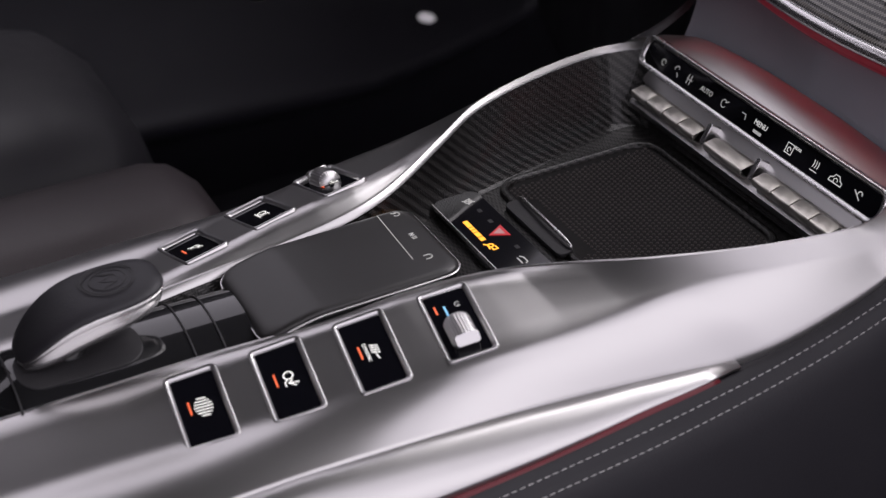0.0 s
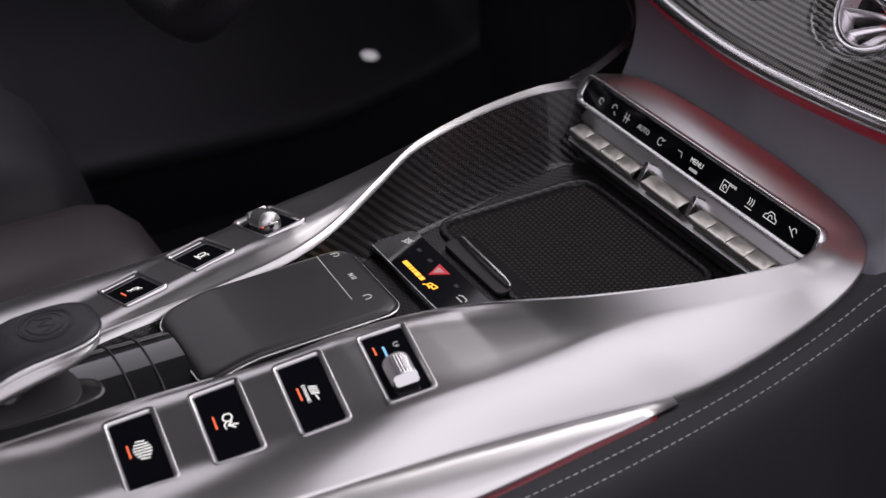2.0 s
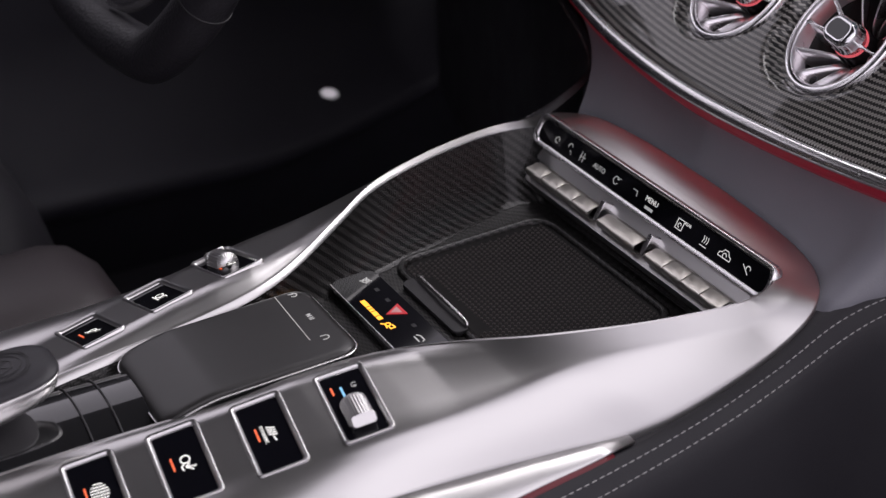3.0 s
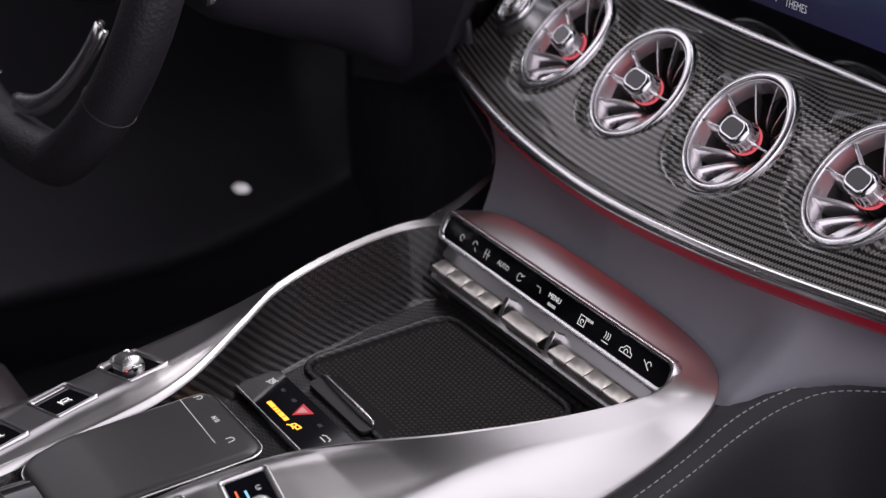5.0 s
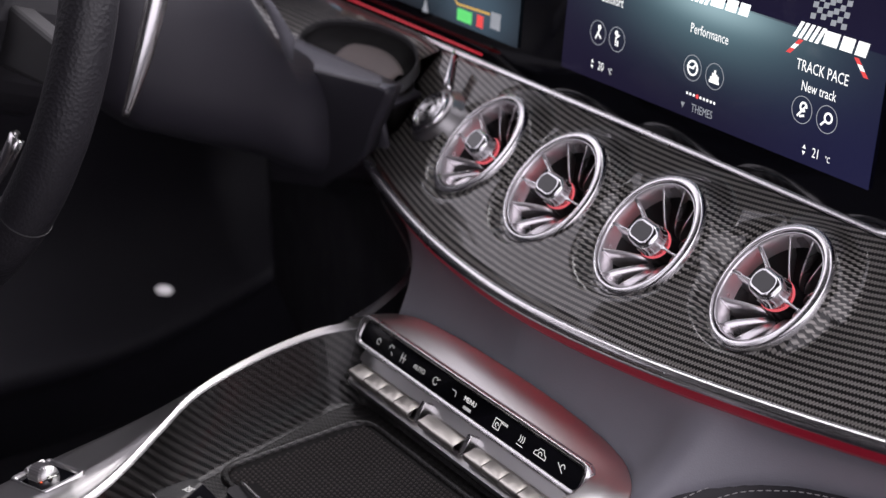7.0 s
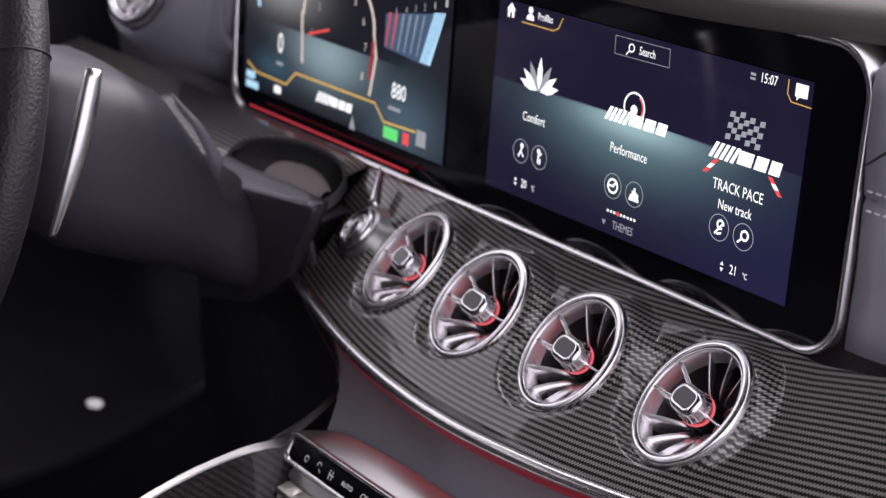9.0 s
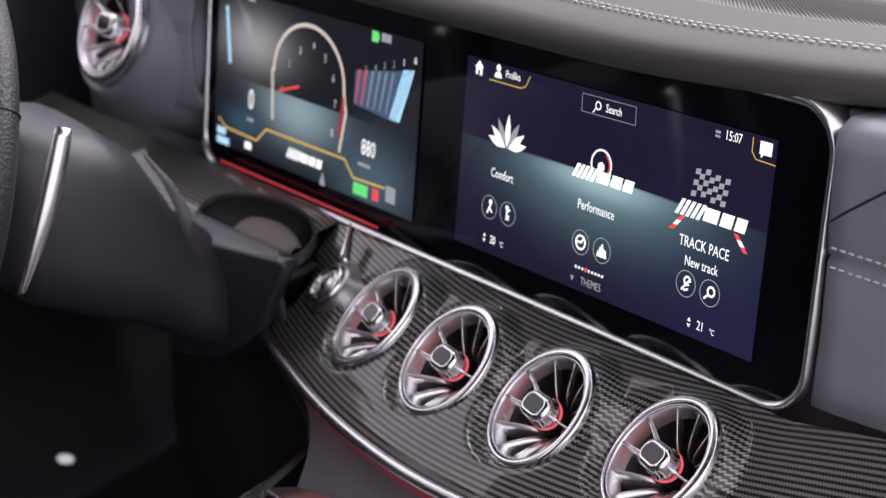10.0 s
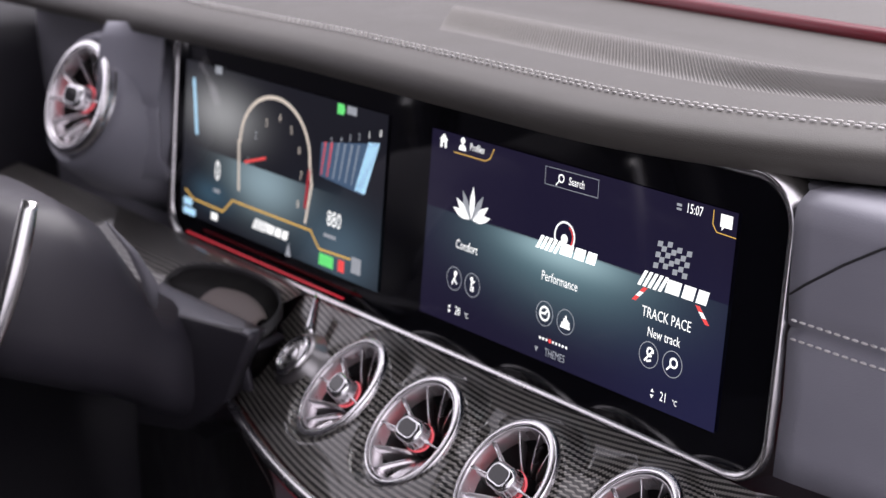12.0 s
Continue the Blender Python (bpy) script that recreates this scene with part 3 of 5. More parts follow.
part("pad_base", pad_skin([pad_ring(0.9, -0.026), pad_ring(0.965, -0.012), pad_ring(0.985, -0.005), pad_ring(0.985, -0.0036)] + [pad_ring(0.95 - 0.1 * k, -0.0036) for k in range(10)]), PIANO, pad, "gloss black undercut base")
# satin chrome tube puts in the highlight along the black gloss rim
part("bright_edge", tube_bm([tuple(PM @ Vector(v)) for v in pad_ring(1.0, -0.0030)], 0.00062, 8, closed=True), CHROME_SATIN, pad, "thin bright line for the highlight on the gloss rim")
# a softly domed pad that falls away at its rear end
surface = part("pad_surface", pad_skin([pad_ring(f, z) for f, z in [(0.99, -0.0034), (0.992, -0.0018), (0.98, -0.0008), (0.95, -0.0003)] + [(0.92 - 0.05 * k, 0.0001 + 0.0002 * min(1.0, k / 6)) for k in range(19)]]), PAD, pad)
TM = PM @ pose(0, 0, 0.0005)
part("divider", strokes_bm([[(-0.0345, 0.0385), (0.0175, 0.0365)]], TM, 0.0004), ICON_DIM, surface, "thin engraved line")
ICO = [[arc(-0.0265, 0.043, 0.0019, -60, 200, 8), [(-0.0285, 0.0405), (-0.0275, 0.0430)]], [[(-0.003, 0.0400), (-0.003, 0.0425), (-0.001, 0.0400), (-0.001, 0.0425)], [(0.001, 0.040), (0.001, 0.0425)], [(0.0025, 0.040), (0.0025, 0.0425)]],
       [arc(0.0235, 0.0395, 0.0020, 0, 180, 8) + [(0.0215, 0.0375)], [(0.0255, 0.0395), (0.0255, 0.0375)]]]
for st in ICO:
    part("symbol", strokes_bm(st, TM @ pose(-0.004, 0.0055, 0), 0.0006), ICON_DIM, surface, "small grey printed symbol")

# ---- display buttons ----

def mirrored(m):
    f = Matrix.Diagonal((-1, 1, 1, 1))
    return f @ m @ f


def zigzag():
    return [[(-0.0048 + 0.0016 * i, -0.0006 - 0.0034 * math.sin(math.pi * (i + 1) / 8)), (-0.0048 + 0.0016 * i + 0.0006, 0.0006 + 0.0034 * math.sin(math.pi * (i + 1) / 8))] for i in range(7)]


def display_button(k, side, label, roller=False, icon=(), light=True, word=""):
    m = button_pose(k)
    if side < 0:
        m = mirrored(m)
    b = thing("display_button", label, "button", tuple(m.translation), "console display buttons")
    part("bezel", band_bm(rounded(0.0492, 0.0282, 0.0028, 4), rounded(0.0436, 0.0224, 0.0015, 4), m, 0.0002, -0.0008, 0.008, 0.0009), BEZEL, b, "satin silver bezel")
    scr = part("screen", slab_bm(rounded(0.0438, 0.0226, 0.0014, 4), m @ pose(0, 0, -0.0014), 0.004, 0.0002, 1), GLASS_BLACK, b, "glossy black display")
    f = m @ pose(-0.001 * side, 0.0012, -0.0011)
    if icon:
        part("symbol", strokes_bm([[(x * 1.15, y * 1.15) for x, y in st] for st in icon], f, 0.00066, 0.0001), ICON, scr, "lit white symbol")
    if word:
        part("lettering", text_bm(word, f @ pose(0, -0.0036, 0), 0.0026), ICON, scr, "lit white lettering")
    if light:
        part("status_light", poly_bm([[(-0.0042, -0.0005), (0.0042, -0.0005), (0.0042, 0.0005), (-0.0042, 0.0005)]], f @ pose(-0.001, -0.0068, 0), 0.0001), ORANGE, scr, "orange-red light bar")
    if roller:
        P = []
        for x in np.linspace(-0.0090, 0.0090, 14):
            e = min(1.0, (0.0091 - abs(x)) / 0.0016) ** 0.5
            P.append([(0.0060 + x, 0.0072 * e * math.cos(w) * (1 + 0.03 * math.cos(28 * w)), 0.0072 * e * math.sin(w) * (1 + 0.03 * math.cos(28 * w)) - 0.001) for w in np.linspace(0, math.pi, 57)])
        bm = grid_bm(P)
        bmesh.ops.transform(bm, matrix=m if side > 0 else m @ Matrix.Diagonal((-1, 1, 1, 1)), verts=bm.verts[:])
        bmesh.ops.recalc_face_normals(bm, faces=bm.faces[:])
        part("roller", bm, BEZEL, b, "ribbed chrome roller")
        part("end_cap", slab_bm(rounded(0.0060, 0.0128, 0.001), (m if side > 0 else mirrored(button_pose(k))) @ pose((0.0158 if side > 0 else -0.0158), 0, 0.0042, 0, 34 * side, 0), 0.005, 0.0006), BEZEL, b)
    return b


exhaust = [arc(-0.0015, 0, 0.0021, 0, 360, 14), [(0.0007, -0.0012), (0.002, -0.0025), (0.0040, -0.0022)], [(0.0012, 0.0012), (0.0026, -0.0008), (0.0034, 0.0036)], [(0.0026, -0.0008), (0.0048, 0.002)]]
badge = [[(-0.0030 + 0.0012 * i, -0.0016), (-0.0018 + 0.0012 * i, 0.0018)] for i in range(4)] + [[(0.0022, 0.0), (0.0046, 0.0006)]]
damper = [[(-0.003, -0.003), (0.003, 0.003)], arc(0, 0, 0.0022, 20, 250, 8)]
gearbox = [arc(-0.001, 0, 0.0022, 0, 360, 12), [(-0.004, -0.0028), (0.004, -0.0028)], [(0.0022, -0.002), (0.0022, 0.002), (0.0044, 0.002)]]
flag = [[(-0.003, -0.002), (-0.001, 0.002), (0.003, 0.0022), (0.0012, -0.0016)], [(-0.002, 0.0), (0.002, 0.0003)]]
display_button(0, 1, "black display button with a lit wave symbol", icon=zigzag())
display_button(1, 1, "black display button with a lit exhaust symbol", icon=exhaust)
display_button(2, 1, "black display button with lit lettering and orange light", icon=[[(x * 1.1, y + 0.0006) for x, y in st] for st in badge], word="DYNAMIC")
display_button(3, 1, "black display button with a chrome volume roller", roller=True, light=False)
display_button(0, -1, "black display button in a satin chrome bezel", light=False)
display_button(1, -1, "black display button with a lit damper symbol", icon=damper)
display_button(2, -1, "black display button with a lit white gearbox symbol", icon=gearbox, light=False)
display_button(3, -1, "black display button with a chrome mode roller", roller=True, icon=flag)
vm = button_pose(3) @ pose(0, 0, -0.0011)
vol = thing("volume_marks", "small lit volume marks on a console display", "symbol", tuple(vm.translation))
part("power_symbol", strokes_bm([arc(-0.0120, 0.0048, 0.0015, 130, 410, 10), [(-0.0105, 0.0048), (-0.0120, 0.0048)]], vm, 0.0004, 0.0001), ICON_DIM, vol)
part("level_bar", poly_bm([[(-0.0145, -0.0078), (-0.0090, -0.0078), (-0.0090, -0.0068), (-0.0145, -0.0068)]], vm, 0.0001), ORANGE, vol, "orange bar")
part("level_bar", poly_bm([[(-0.0130, -0.0030), (-0.0060, -0.0030), (-0.0060, -0.0018), (-0.0130, -0.0018)]], vm, 0.0001), mat("blue_light", (0.1, 0.3, 0.5), 0.5, emit=(0.35, 0.7, 1.0), power=0.7), vol, "pale blue bar")

# ---- gear lever ----
lever = thing("gear_lever", "short gear lever with leather top on black gloss base", "gear lever", (0.0, -0.36, -0.108))
# glossy black tunnel under the lever
P = []
for y in np.linspace(-0.425, -0.282, 30):
    rr = 0.033 * min(1.0, ((y + 0.428) / 0.022) ** 0.5)
    P.append([(rr * math.cos(w), y, -0.103 + 0.016 * math.sin(w) * min(1.0, rr / 0.033)) for w in np.linspace(0, math.pi, 17)])
bm = grid_bm(P)
bmesh.ops.recalc_face_normals(bm, faces=bm.faces[:])
part("base_cover", bm, PIANO, lever, "piano black curved cover")
for y in (-0.300, -0.316, -0.408):
    part("joint_ring", tube_bm([(0.0334 * math.cos(w), y, -0.103 + 0.0163 * math.sin(w)) for w in np.linspace(0, math.pi, 25)], 0.0006, 6), MATT_BLACK, lever)
part("slot", slab_bm(rounded(0.030, 0.066, 0.012), pose(0.008, -0.372, -0.0868, 0, 12, 0), 0.002, 0.0005), MATT_BLACK, lever, "matt black lever slot")
part("neck", lathe_bm([(0.014, -0.02), (0.012, -0.006), (0.0095, 0.004), (0.009, 0.010), (0.0105, 0.016)], 24, centre=(0.0, -0.375, -0.088)), PIANO, lever, "black lever neck")


def grip_ring(f, h):
    """Outline of the wedge-shaped grip at height share h (0 underside, 1 seam, 2 crown), shrunk by f."""
    o = []
    for k in range(72):
        w = 2 * math.pi * k / 72
        cx, sy = math.cos(w), math.sin(w)
        u = abs(cx) ** 0.62 * math.copysign(1, cx) * f
        v = abs(sy) ** 0.62 * math.copysign(1, sy) * f
        x, y = 0.0225 * u * (1 - 0.10 * max(0.0, -v)), -0.3620 + 0.0400 * v
        sag = 0.0150 * max(0.0, -v + 0.15) ** 2.2
        low = -0.0750 + 0.0085 * v - 0.35 * sag
        seam = -0.0590 + 0.0025 * v - sag
        crest = seam + 0.0052 - 3.0 * x * x
        z = low + (seam - low) * h if h <= 1 else seam + (crest - seam) * (h - 1)
        o.append((x, y, z))
    return o


def grip_skin(rings):
    bm = grid_bm([grip_ring(f, h) for f, h in rings], closed_v=True)
    bm.verts.ensure_lookup_table()
    bm.faces.new(bm.verts[-72:])
    bmesh.ops.recalc_face_normals(bm, faces=bm.faces[:])
    return bm


part("metal_side", grip_skin(((0.50, 0.06), (0.80, 0.0), (0.88, 0.05), (0.955, 0.32), (0.972, 0.62), (0.962, 0.70), (0.985, 0.76), (1.0, 0.90), (0.995, 0.96), (0.80, 0.90), (0.5, 0.85), (0.2, 0.85), (0.02, 0.85))), CHROME_SATIN, lever, "satin metal lower grip with a chamfer")
top = part("leather_top", grip_skin(((0.97, 0.94), (1.0, 1.0), (1.004, 1.12), (0.985, 1.36), (0.94, 1.62), (0.86, 1.82), (0.70, 1.95), (0.45, 2.0), (0.2, 2.0), (0.02, 2.0))), LEATHER, lever, "black leather grip top with embossed ring")
EM = pose(-0.001, -0.3490, -0.0529, 2.5, 0, 0)
part("embossed_ring", strokes_bm([arc(0, 0, 0.0142, 0, 360, 48), arc(0, 0, 0.0128, 0, 360, 48), arc(0, 0, 0.0095, 0, 360, 36), [(-0.007, -0.004), (-0.004, 0.004), (0.0, -0.004), (0.004, 0.004), (0.007, -0.003)], arc(0, 0, 0.0050, 20, 200, 12)], EM, 0.0006, 0.0002), MATT_BLACK, top, "embossed ring")

# ---- switch panel with the hazard button ----
sw = thing("switch_panel", "black gloss switch strip with red hazard triangle button", "switch panel", (0, -0.125, -0.106))
HM = pose(-0.004, -0.1245, -0.0985, 2, 0, 0)
part("panel", slab_bm(rounded(0.116, 0.029, 0.005), HM, 0.006, 0.0006), GLASS_BLACK, sw)
part("edge_line", slab_bm(rounded(0.112, 0.0009, 0.0003, 1), HM @ pose(0, -0.0146, 0.0004), 0.003, 0.0002, 1), CHROME_SATIN, sw, "thin silver edge line")
hz = HM @ pose(-0.0065, 0.0026, 0.0001)
tri_out = [(x * 1.0, y) for x, y in [(-0.0066, 0.0062), (0.0066, 0.0062), (0.0, -0.0046)]]
button = part("hazard_triangle", poly_bm([tri_out], hz, 0.0004), mat("hazard_red", (0.5, 0.03, 0.04), 0.4, emit=(1, 0.06, 0.08), power=0.22), sw, "red warning triangle")
part("triangle_middle", poly_bm([[(x * 0.55, y * 0.55 + 0.0007) for x, y in tri_out]], hz @ pose(0, 0, 0.0004), 0.0002), mat("hazard_pale", (0.5, 0.25, 0.25), 0.5, emit=(1, 0.5, 0.5), power=0.2), button, "pale triangle middle")
bars = []
x = -0.0290
for w in (0.0075, 0.0022, 0.0022, 0.0050, 0.0040):
    bars.append([(x, -0.0018), (x + w, -0.0018), (x + w, 0.0012), (x, 0.0012)])
    x += w + 0.0009
part("warning_bars", poly_bm(bars, HM @ pose(0.001, -0.0065, 0.0001), 0.0002), AMBER, sw, "amber lit lettering bars")
part("warning_symbol", strokes_bm([arc(0, 0, 0.0016, 0, 360, 10), [(-0.0030, -0.003), (-0.0010, -0.001), (0.0030, -0.002)], [(0.0018, 0.002), (0.0050, 0.0022), (0.0050, -0.0005), (0.0018, -0.0005)]], HM @ pose(0.0035, -0.0060, 0.0001), 0.0009, 0.0002), AMBER, sw, "amber lit symbol")
for x, st in ((-0.047, [arc(0, 0, 0.0022, 0, 360, 8), [(-0.003, 0.002), (0.003, -0.001)], [(-0.002, -0.003), (0.002, 0.003)]]), (0.0265, [[(-0.004, 0.0005), (-0.002, 0.002), (0.003, 0.002), (0.004, 0.0005)], [(-0.003, -0.0014), (0.003, -0.0014)]])):
    part("symbol", strokes_bm(st, HM @ pose(x, 0.005 if x < 0 else 0.002, 0.0001), 0.0008, 0.0002), ICON_DIM, sw)
for x in (-0.034, -0.020, 0.013):
    part("symbol", poly_bm([[(-0.002, -0.0012), (0.002, -0.0012), (0.002, 0.0012), (-0.002, 0.0012)]], HM @ pose(x, 0.006, 0.0001), 0.0002), MATT_BLACK, sw)

# ---- storage tray with its rubber mat and charging shelf ----
tray = thing("storage_tray", "dark carbon storage tray with a dotted rubber mat", "tray", (0, -0.03, -0.107))
TR = pose(0.0, -0.036, -0.1058, 1.2, 0, 0)
part("mat", slab_bm(rounded(0.142, 0.104, 0.014), TR, 0.002, 0.0006), MAT_AND_HOLLOW, tray)
part("rim", band_bm(rounded(0.152, 0.114, 0.018), rounded(0.141, 0.103, 0.0135), TR, 0.0012, 0.0016, 0.003, 0.0012), CARBON_TRAY, tray, "raised carbon rim")
bm = bmesh.new()
r0 = 0.00125
for i in range(38):
    for j in range(32):
        x = -0.0665 + 0.0036 * i + (0.0018 if j % 2 else 0)
        y = -0.0485 + 0.0031 * j
        if abs(x) > 0.066 or abs(y) > 0.049 or (abs(x + 0.012) < 0.036 and y < -0.042):
            continue
        lo = [bm.verts.new((x + r0 * cx, y + r0 * cy, 0.0)) for cx, cy in ((1, 0), (0, 1), (-1, 0), (0, -1))]
        hi = [bm.verts.new((x + r0 * 0.5 * cx, y + r0 * 0.5 * cy, 0.0007)) for cx, cy in ((1, 0), (0, 1), (-1, 0), (0, -1))]
        bm.faces.new(hi)
        for k in range(4):
            bm.faces.new((lo[k], lo[(k + 1) % 4], hi[(k + 1) % 4], hi[k]))
bmesh.ops.transform(bm, matrix=TR, verts=bm.verts[:])
part("nub", bm, mat("rubber_nubs", (0.050, 0.042, 0.040), 0.42, vary=0.2, spec=0.3), tray, "small rubber nubs")
tray.children[-1]["kind"] = "stuff"
part("shelf_edge", tube_bm([(-0.046, -0.0872, -0.1022), (-0.040, -0.0878, -0.1003), (-0.012, -0.0888, -0.0995), (0.012, -0.0892, -0.0998), (0.0185, -0.0892, -0.1012), (0.0195, -0.0896, -0.1045)], 0.0011, 8), CHROME_SATIN, tray, "thin silver shelf edge")
part("shelf", slab_bm(rounded(0.068, 0.010, 0.003), pose(-0.013, -0.0930, -0.1035, 4, 0, 0), 0.003, 0.0008), MATT_BLACK, tray, "black pull shelf")

# ---- climate strip ----
strip = thing("climate_panel", "black climate control strip above flat silver keys", "control panel", (0, 0.045, -0.09))
SU = Vector((0, 0.50, 0.866)).normalized()
SM = Matrix((Vector((1, 0, 0)), SU, Vector((1, 0, 0)).cross(SU))).transposed().to_4x4()
SM.translation = (0, 0.0452, -0.0665)
glass = part("strip_glass", slab_bm(rounded(0.238, 0.0150, 0.005), SM, 0.004, 0.0004, 1), GLASS_BLACK, strip, "glossy black touch strip")
part("strip_frame", band_bm(rounded(0.246, 0.0215, 0.007), rounded(0.2376, 0.0146, 0.0048), SM @ pose(0, 0.0006, 0), 0.0015, 0.0003, 0.005, 0.0006), CHROME_SATIN, strip, "satin silver strip frame")
part("ledge", slab_bm(rounded(0.222, 0.0085, 0.002), SM @ pose(0, -0.0138, -0.0015, -14), 0.008, 0.0008), BEZEL, strip, "satin silver ledge")
part("lower_rail", slab_bm(rounded(0.214, 0.0050, 0.002), SM @ pose(0, -0.0305, 0.0040, -30), 0.010, 0.0008), BEZEL, strip, "lower silver rail")
part("backing", slab_bm(rounded(0.216, 0.018, 0.002), SM @ pose(0, -0.0215, -0.002), 0.006, 0.0004), BEZEL, strip)
KEY = mat("warm_satin_key", (0.66, 0.63, 0.58), 0.34, 0.85, vary=0.05)
for x0, x1, n in ((-0.104, -0.031, 4), (-0.020, 0.020, 1), (0.031, 0.104, 4)):
    w = (x1 - x0) / n
    for i in range(n):
        cx = x0 + w * (i + 0.5)
        # a rocker key: a flat top facet, a crisp nose and a short front
        prof = [(0.0036, -0.004), (0.0030, 0.0030), (-0.0022, 0.0084), (-0.0027, 0.0090), (-0.0036, 0.0090), (-0.0044, 0.0084), (-0.0060, 0.0068), (-0.0066, 0.0050), (-0.0066, -0.004)]
        P = []
        for x, o in ((-w / 2 + 0.0002, 0.0005), (-w / 2 + 0.0006, 0.0), (0.0, 0.0), (w / 2 - 0.0006, 0.0), (w / 2 - 0.0002, 0.0005)):
            P.append([(x, y - (o if y > 0 else -o), z - o) for y, z in prof])
        bm = grid_bm(P)
        bmesh.ops.holes_fill(bm, edges=bm.edges[:], sides=0)
        bmesh.ops.recalc_face_normals(bm, faces=bm.faces[:])
        bmesh.ops.transform(bm, matrix=SM @ pose(cx, -0.0225, 0.0006), verts=bm.verts[:])
        part("key", bm, KEY, strip, "satin silver rocker key")
for x in (-0.0255, 0.0255):
    part("divider", slab_bm(rounded(0.0035, 0.014, 0.001), SM @ pose(x, -0.0205, 0.0062), 0.010, 0.0008), CHROME_SATIN, strip)
IM = SM @ pose(0, 0, 0.0001)
ICON_MID = mat("faint_white_symbol", (0.4, 0.4, 0.4), 0.5, emit=(1, 0.97, 0.95), power=0.5)
part("lettering", text_bm("MENU", IM @ pose(0.0075, 0.0016, 0), 0.0046), ICON_MID, glass, "white lettering")
part("lettering", poly_bm([[(0.0035, -0.0042), (0.0115, -0.0042), (0.0115, -0.0024), (0.0035, -0.0024)]], IM, 0.0001), ICON_DIM, glass)
part("lettering", text_bm("AUTO", IM @ pose(-0.049, 0, 0), 0.0046), ICON_DIM, glass, "white lettering")
part("lettering", text_bm("REAR", IM @ pose(0.0440, 0.0024, 0), 0.0026), ICON_MID, glass, "white lettering")
SY = [(-0.098, [arc(0, 0, 0.002, 0, 300, 8)]), (-0.083, [arc(0, 0.001, 0.0022, 200, 20, 6), [(0.001, -0.001), (0.003, -0.003)]]), (-0.068, [[(-0.002, -0.003), (-0.002, 0.003)], [(0.001, -0.003), (0.001, 0.003)], [(-0.003, 0), (0.003, 0)]]),
      (-0.030, [arc(0, 0, 0.0025, 30, 330, 8), [(0.001, 0.001), (0.004, 0.0025)]]), (-0.010, [[(-0.002, 0.002), (0.002, 0.002), (0.003, -0.001)]]),
      (0.0375, [[(-0.003, -0.003), (-0.003, 0.003), (0.003, 0.003), (0.003, -0.003), (-0.003, -0.003)], arc(0, -0.0005, 0.0014, 0, 270, 6)]),
      (0.062, [[(i, -0.001), (i + 0.0006, 0.001), (i, 0.003)] for i in (-0.002, 0, 0.002)] + [[(-0.003, -0.003), (0.003, -0.003)]]),
      (0.081, [[(-0.0055, -0.0018), (-0.005, 0.0004), (-0.003, 0.0010), (-0.0015, 0.0030), (0.0020, 0.0030), (0.0036, 0.0008), (0.0054, 0.0002), (0.0054, -0.0018), (-0.0055, -0.0018)], arc(0, -0.0004, 0.0016, 0, 260, 7)]),
      (0.100, [[(-0.003, 0.002), (0, 0), (0.003, -0.002)], arc(0.002, 0.001, 0.0018, 0, 200, 6)])]
for x, st in SY:
    part("symbol", strokes_bm(st, IM @ pose(x, 0, 0), 0.0005, 0.0001), ICON_MID if x > 0 else ICON_DIM, glass, "small white symbol")

# ---- dashboard ----
dash = thing("dashboard", "leather and carbon dashboard with silver and red trim lines", "dashboard", (0, 0.3, -0.1))
XS = [0, 0.04, 0.082, 0.122, 0.187, 0.231, 0.30, 0.40, 0.55, 0.75]
YL = [0.0845, 0.0862, 0.0912, 0.0980, 0.1155, 0.1290, 0.152, 0.190, 0.245, 0.300]
ZL = [-0.0095, -0.0092, -0.0090, -0.0088, -0.0088, -0.0085, -0.007, -0.003, 0.006, 0.020]
VENTS = [((0.1440, 0.1565, 0.0358), (-0.28, -1, 1.10)), ((0.0462, 0.1487, 0.0350), (-0.20, -1, 1.00)), ((-0.0492, 0.1490, 0.0353), (-0.16, -1, 1.00)), ((-0.143, 0.1567, 0.0360), (-0.30, -1, 1.10))]


def lower_edge(x):
    x = np.atleast_1d(np.array(x, float))
    fine = np.linspace(-0.8, 0.8, 321)
    y = np.convolve(np.pad(np.interp(abs(fine), XS, YL), 6, mode="edge"), np.ones(13) / 13, "valid")
    z = np.convolve(np.pad(np.interp(abs(fine), XS, ZL), 6, mode="edge"), np.ones(13) / 13, "valid")
    return np.stack([x, np.interp(x, fine, y), np.interp(x, fine, z)], 1)


# the opening is a deep slot with a rolled lip, near-black inside, and a grey-brown panel for its lit part
MOUTH = [(-0.392, 0.1560), (-0.395, 0.1690), (-0.378, 0.1815), (-0.336, 0.1915), (-0.290, 0.1920), (-0.262, 0.1850), (-0.2450, 0.1715), (-0.2455, 0.1530), (-0.278, 0.1495), (-0.340, 0.1480)]


def shelf_z(y):
    return 0.0576 + 0.478 * (y - 0.176) + 0.0058


mouth = catmull([(x, y) for x, y in MOUTH] + [MOUTH[0]], 72)[:-1]
centre = mouth.mean(0)


def in_mouth(q):
    inside = False
    for (ax, ay), (bx, by) in zip(mouth, np.roll(mouth, -1, 0)):
        if (ay > q.y) != (by > q.y) and q.x < ax + (q.y - ay) * (bx - ax) / (by - ay):
            inside = not inside
    return inside


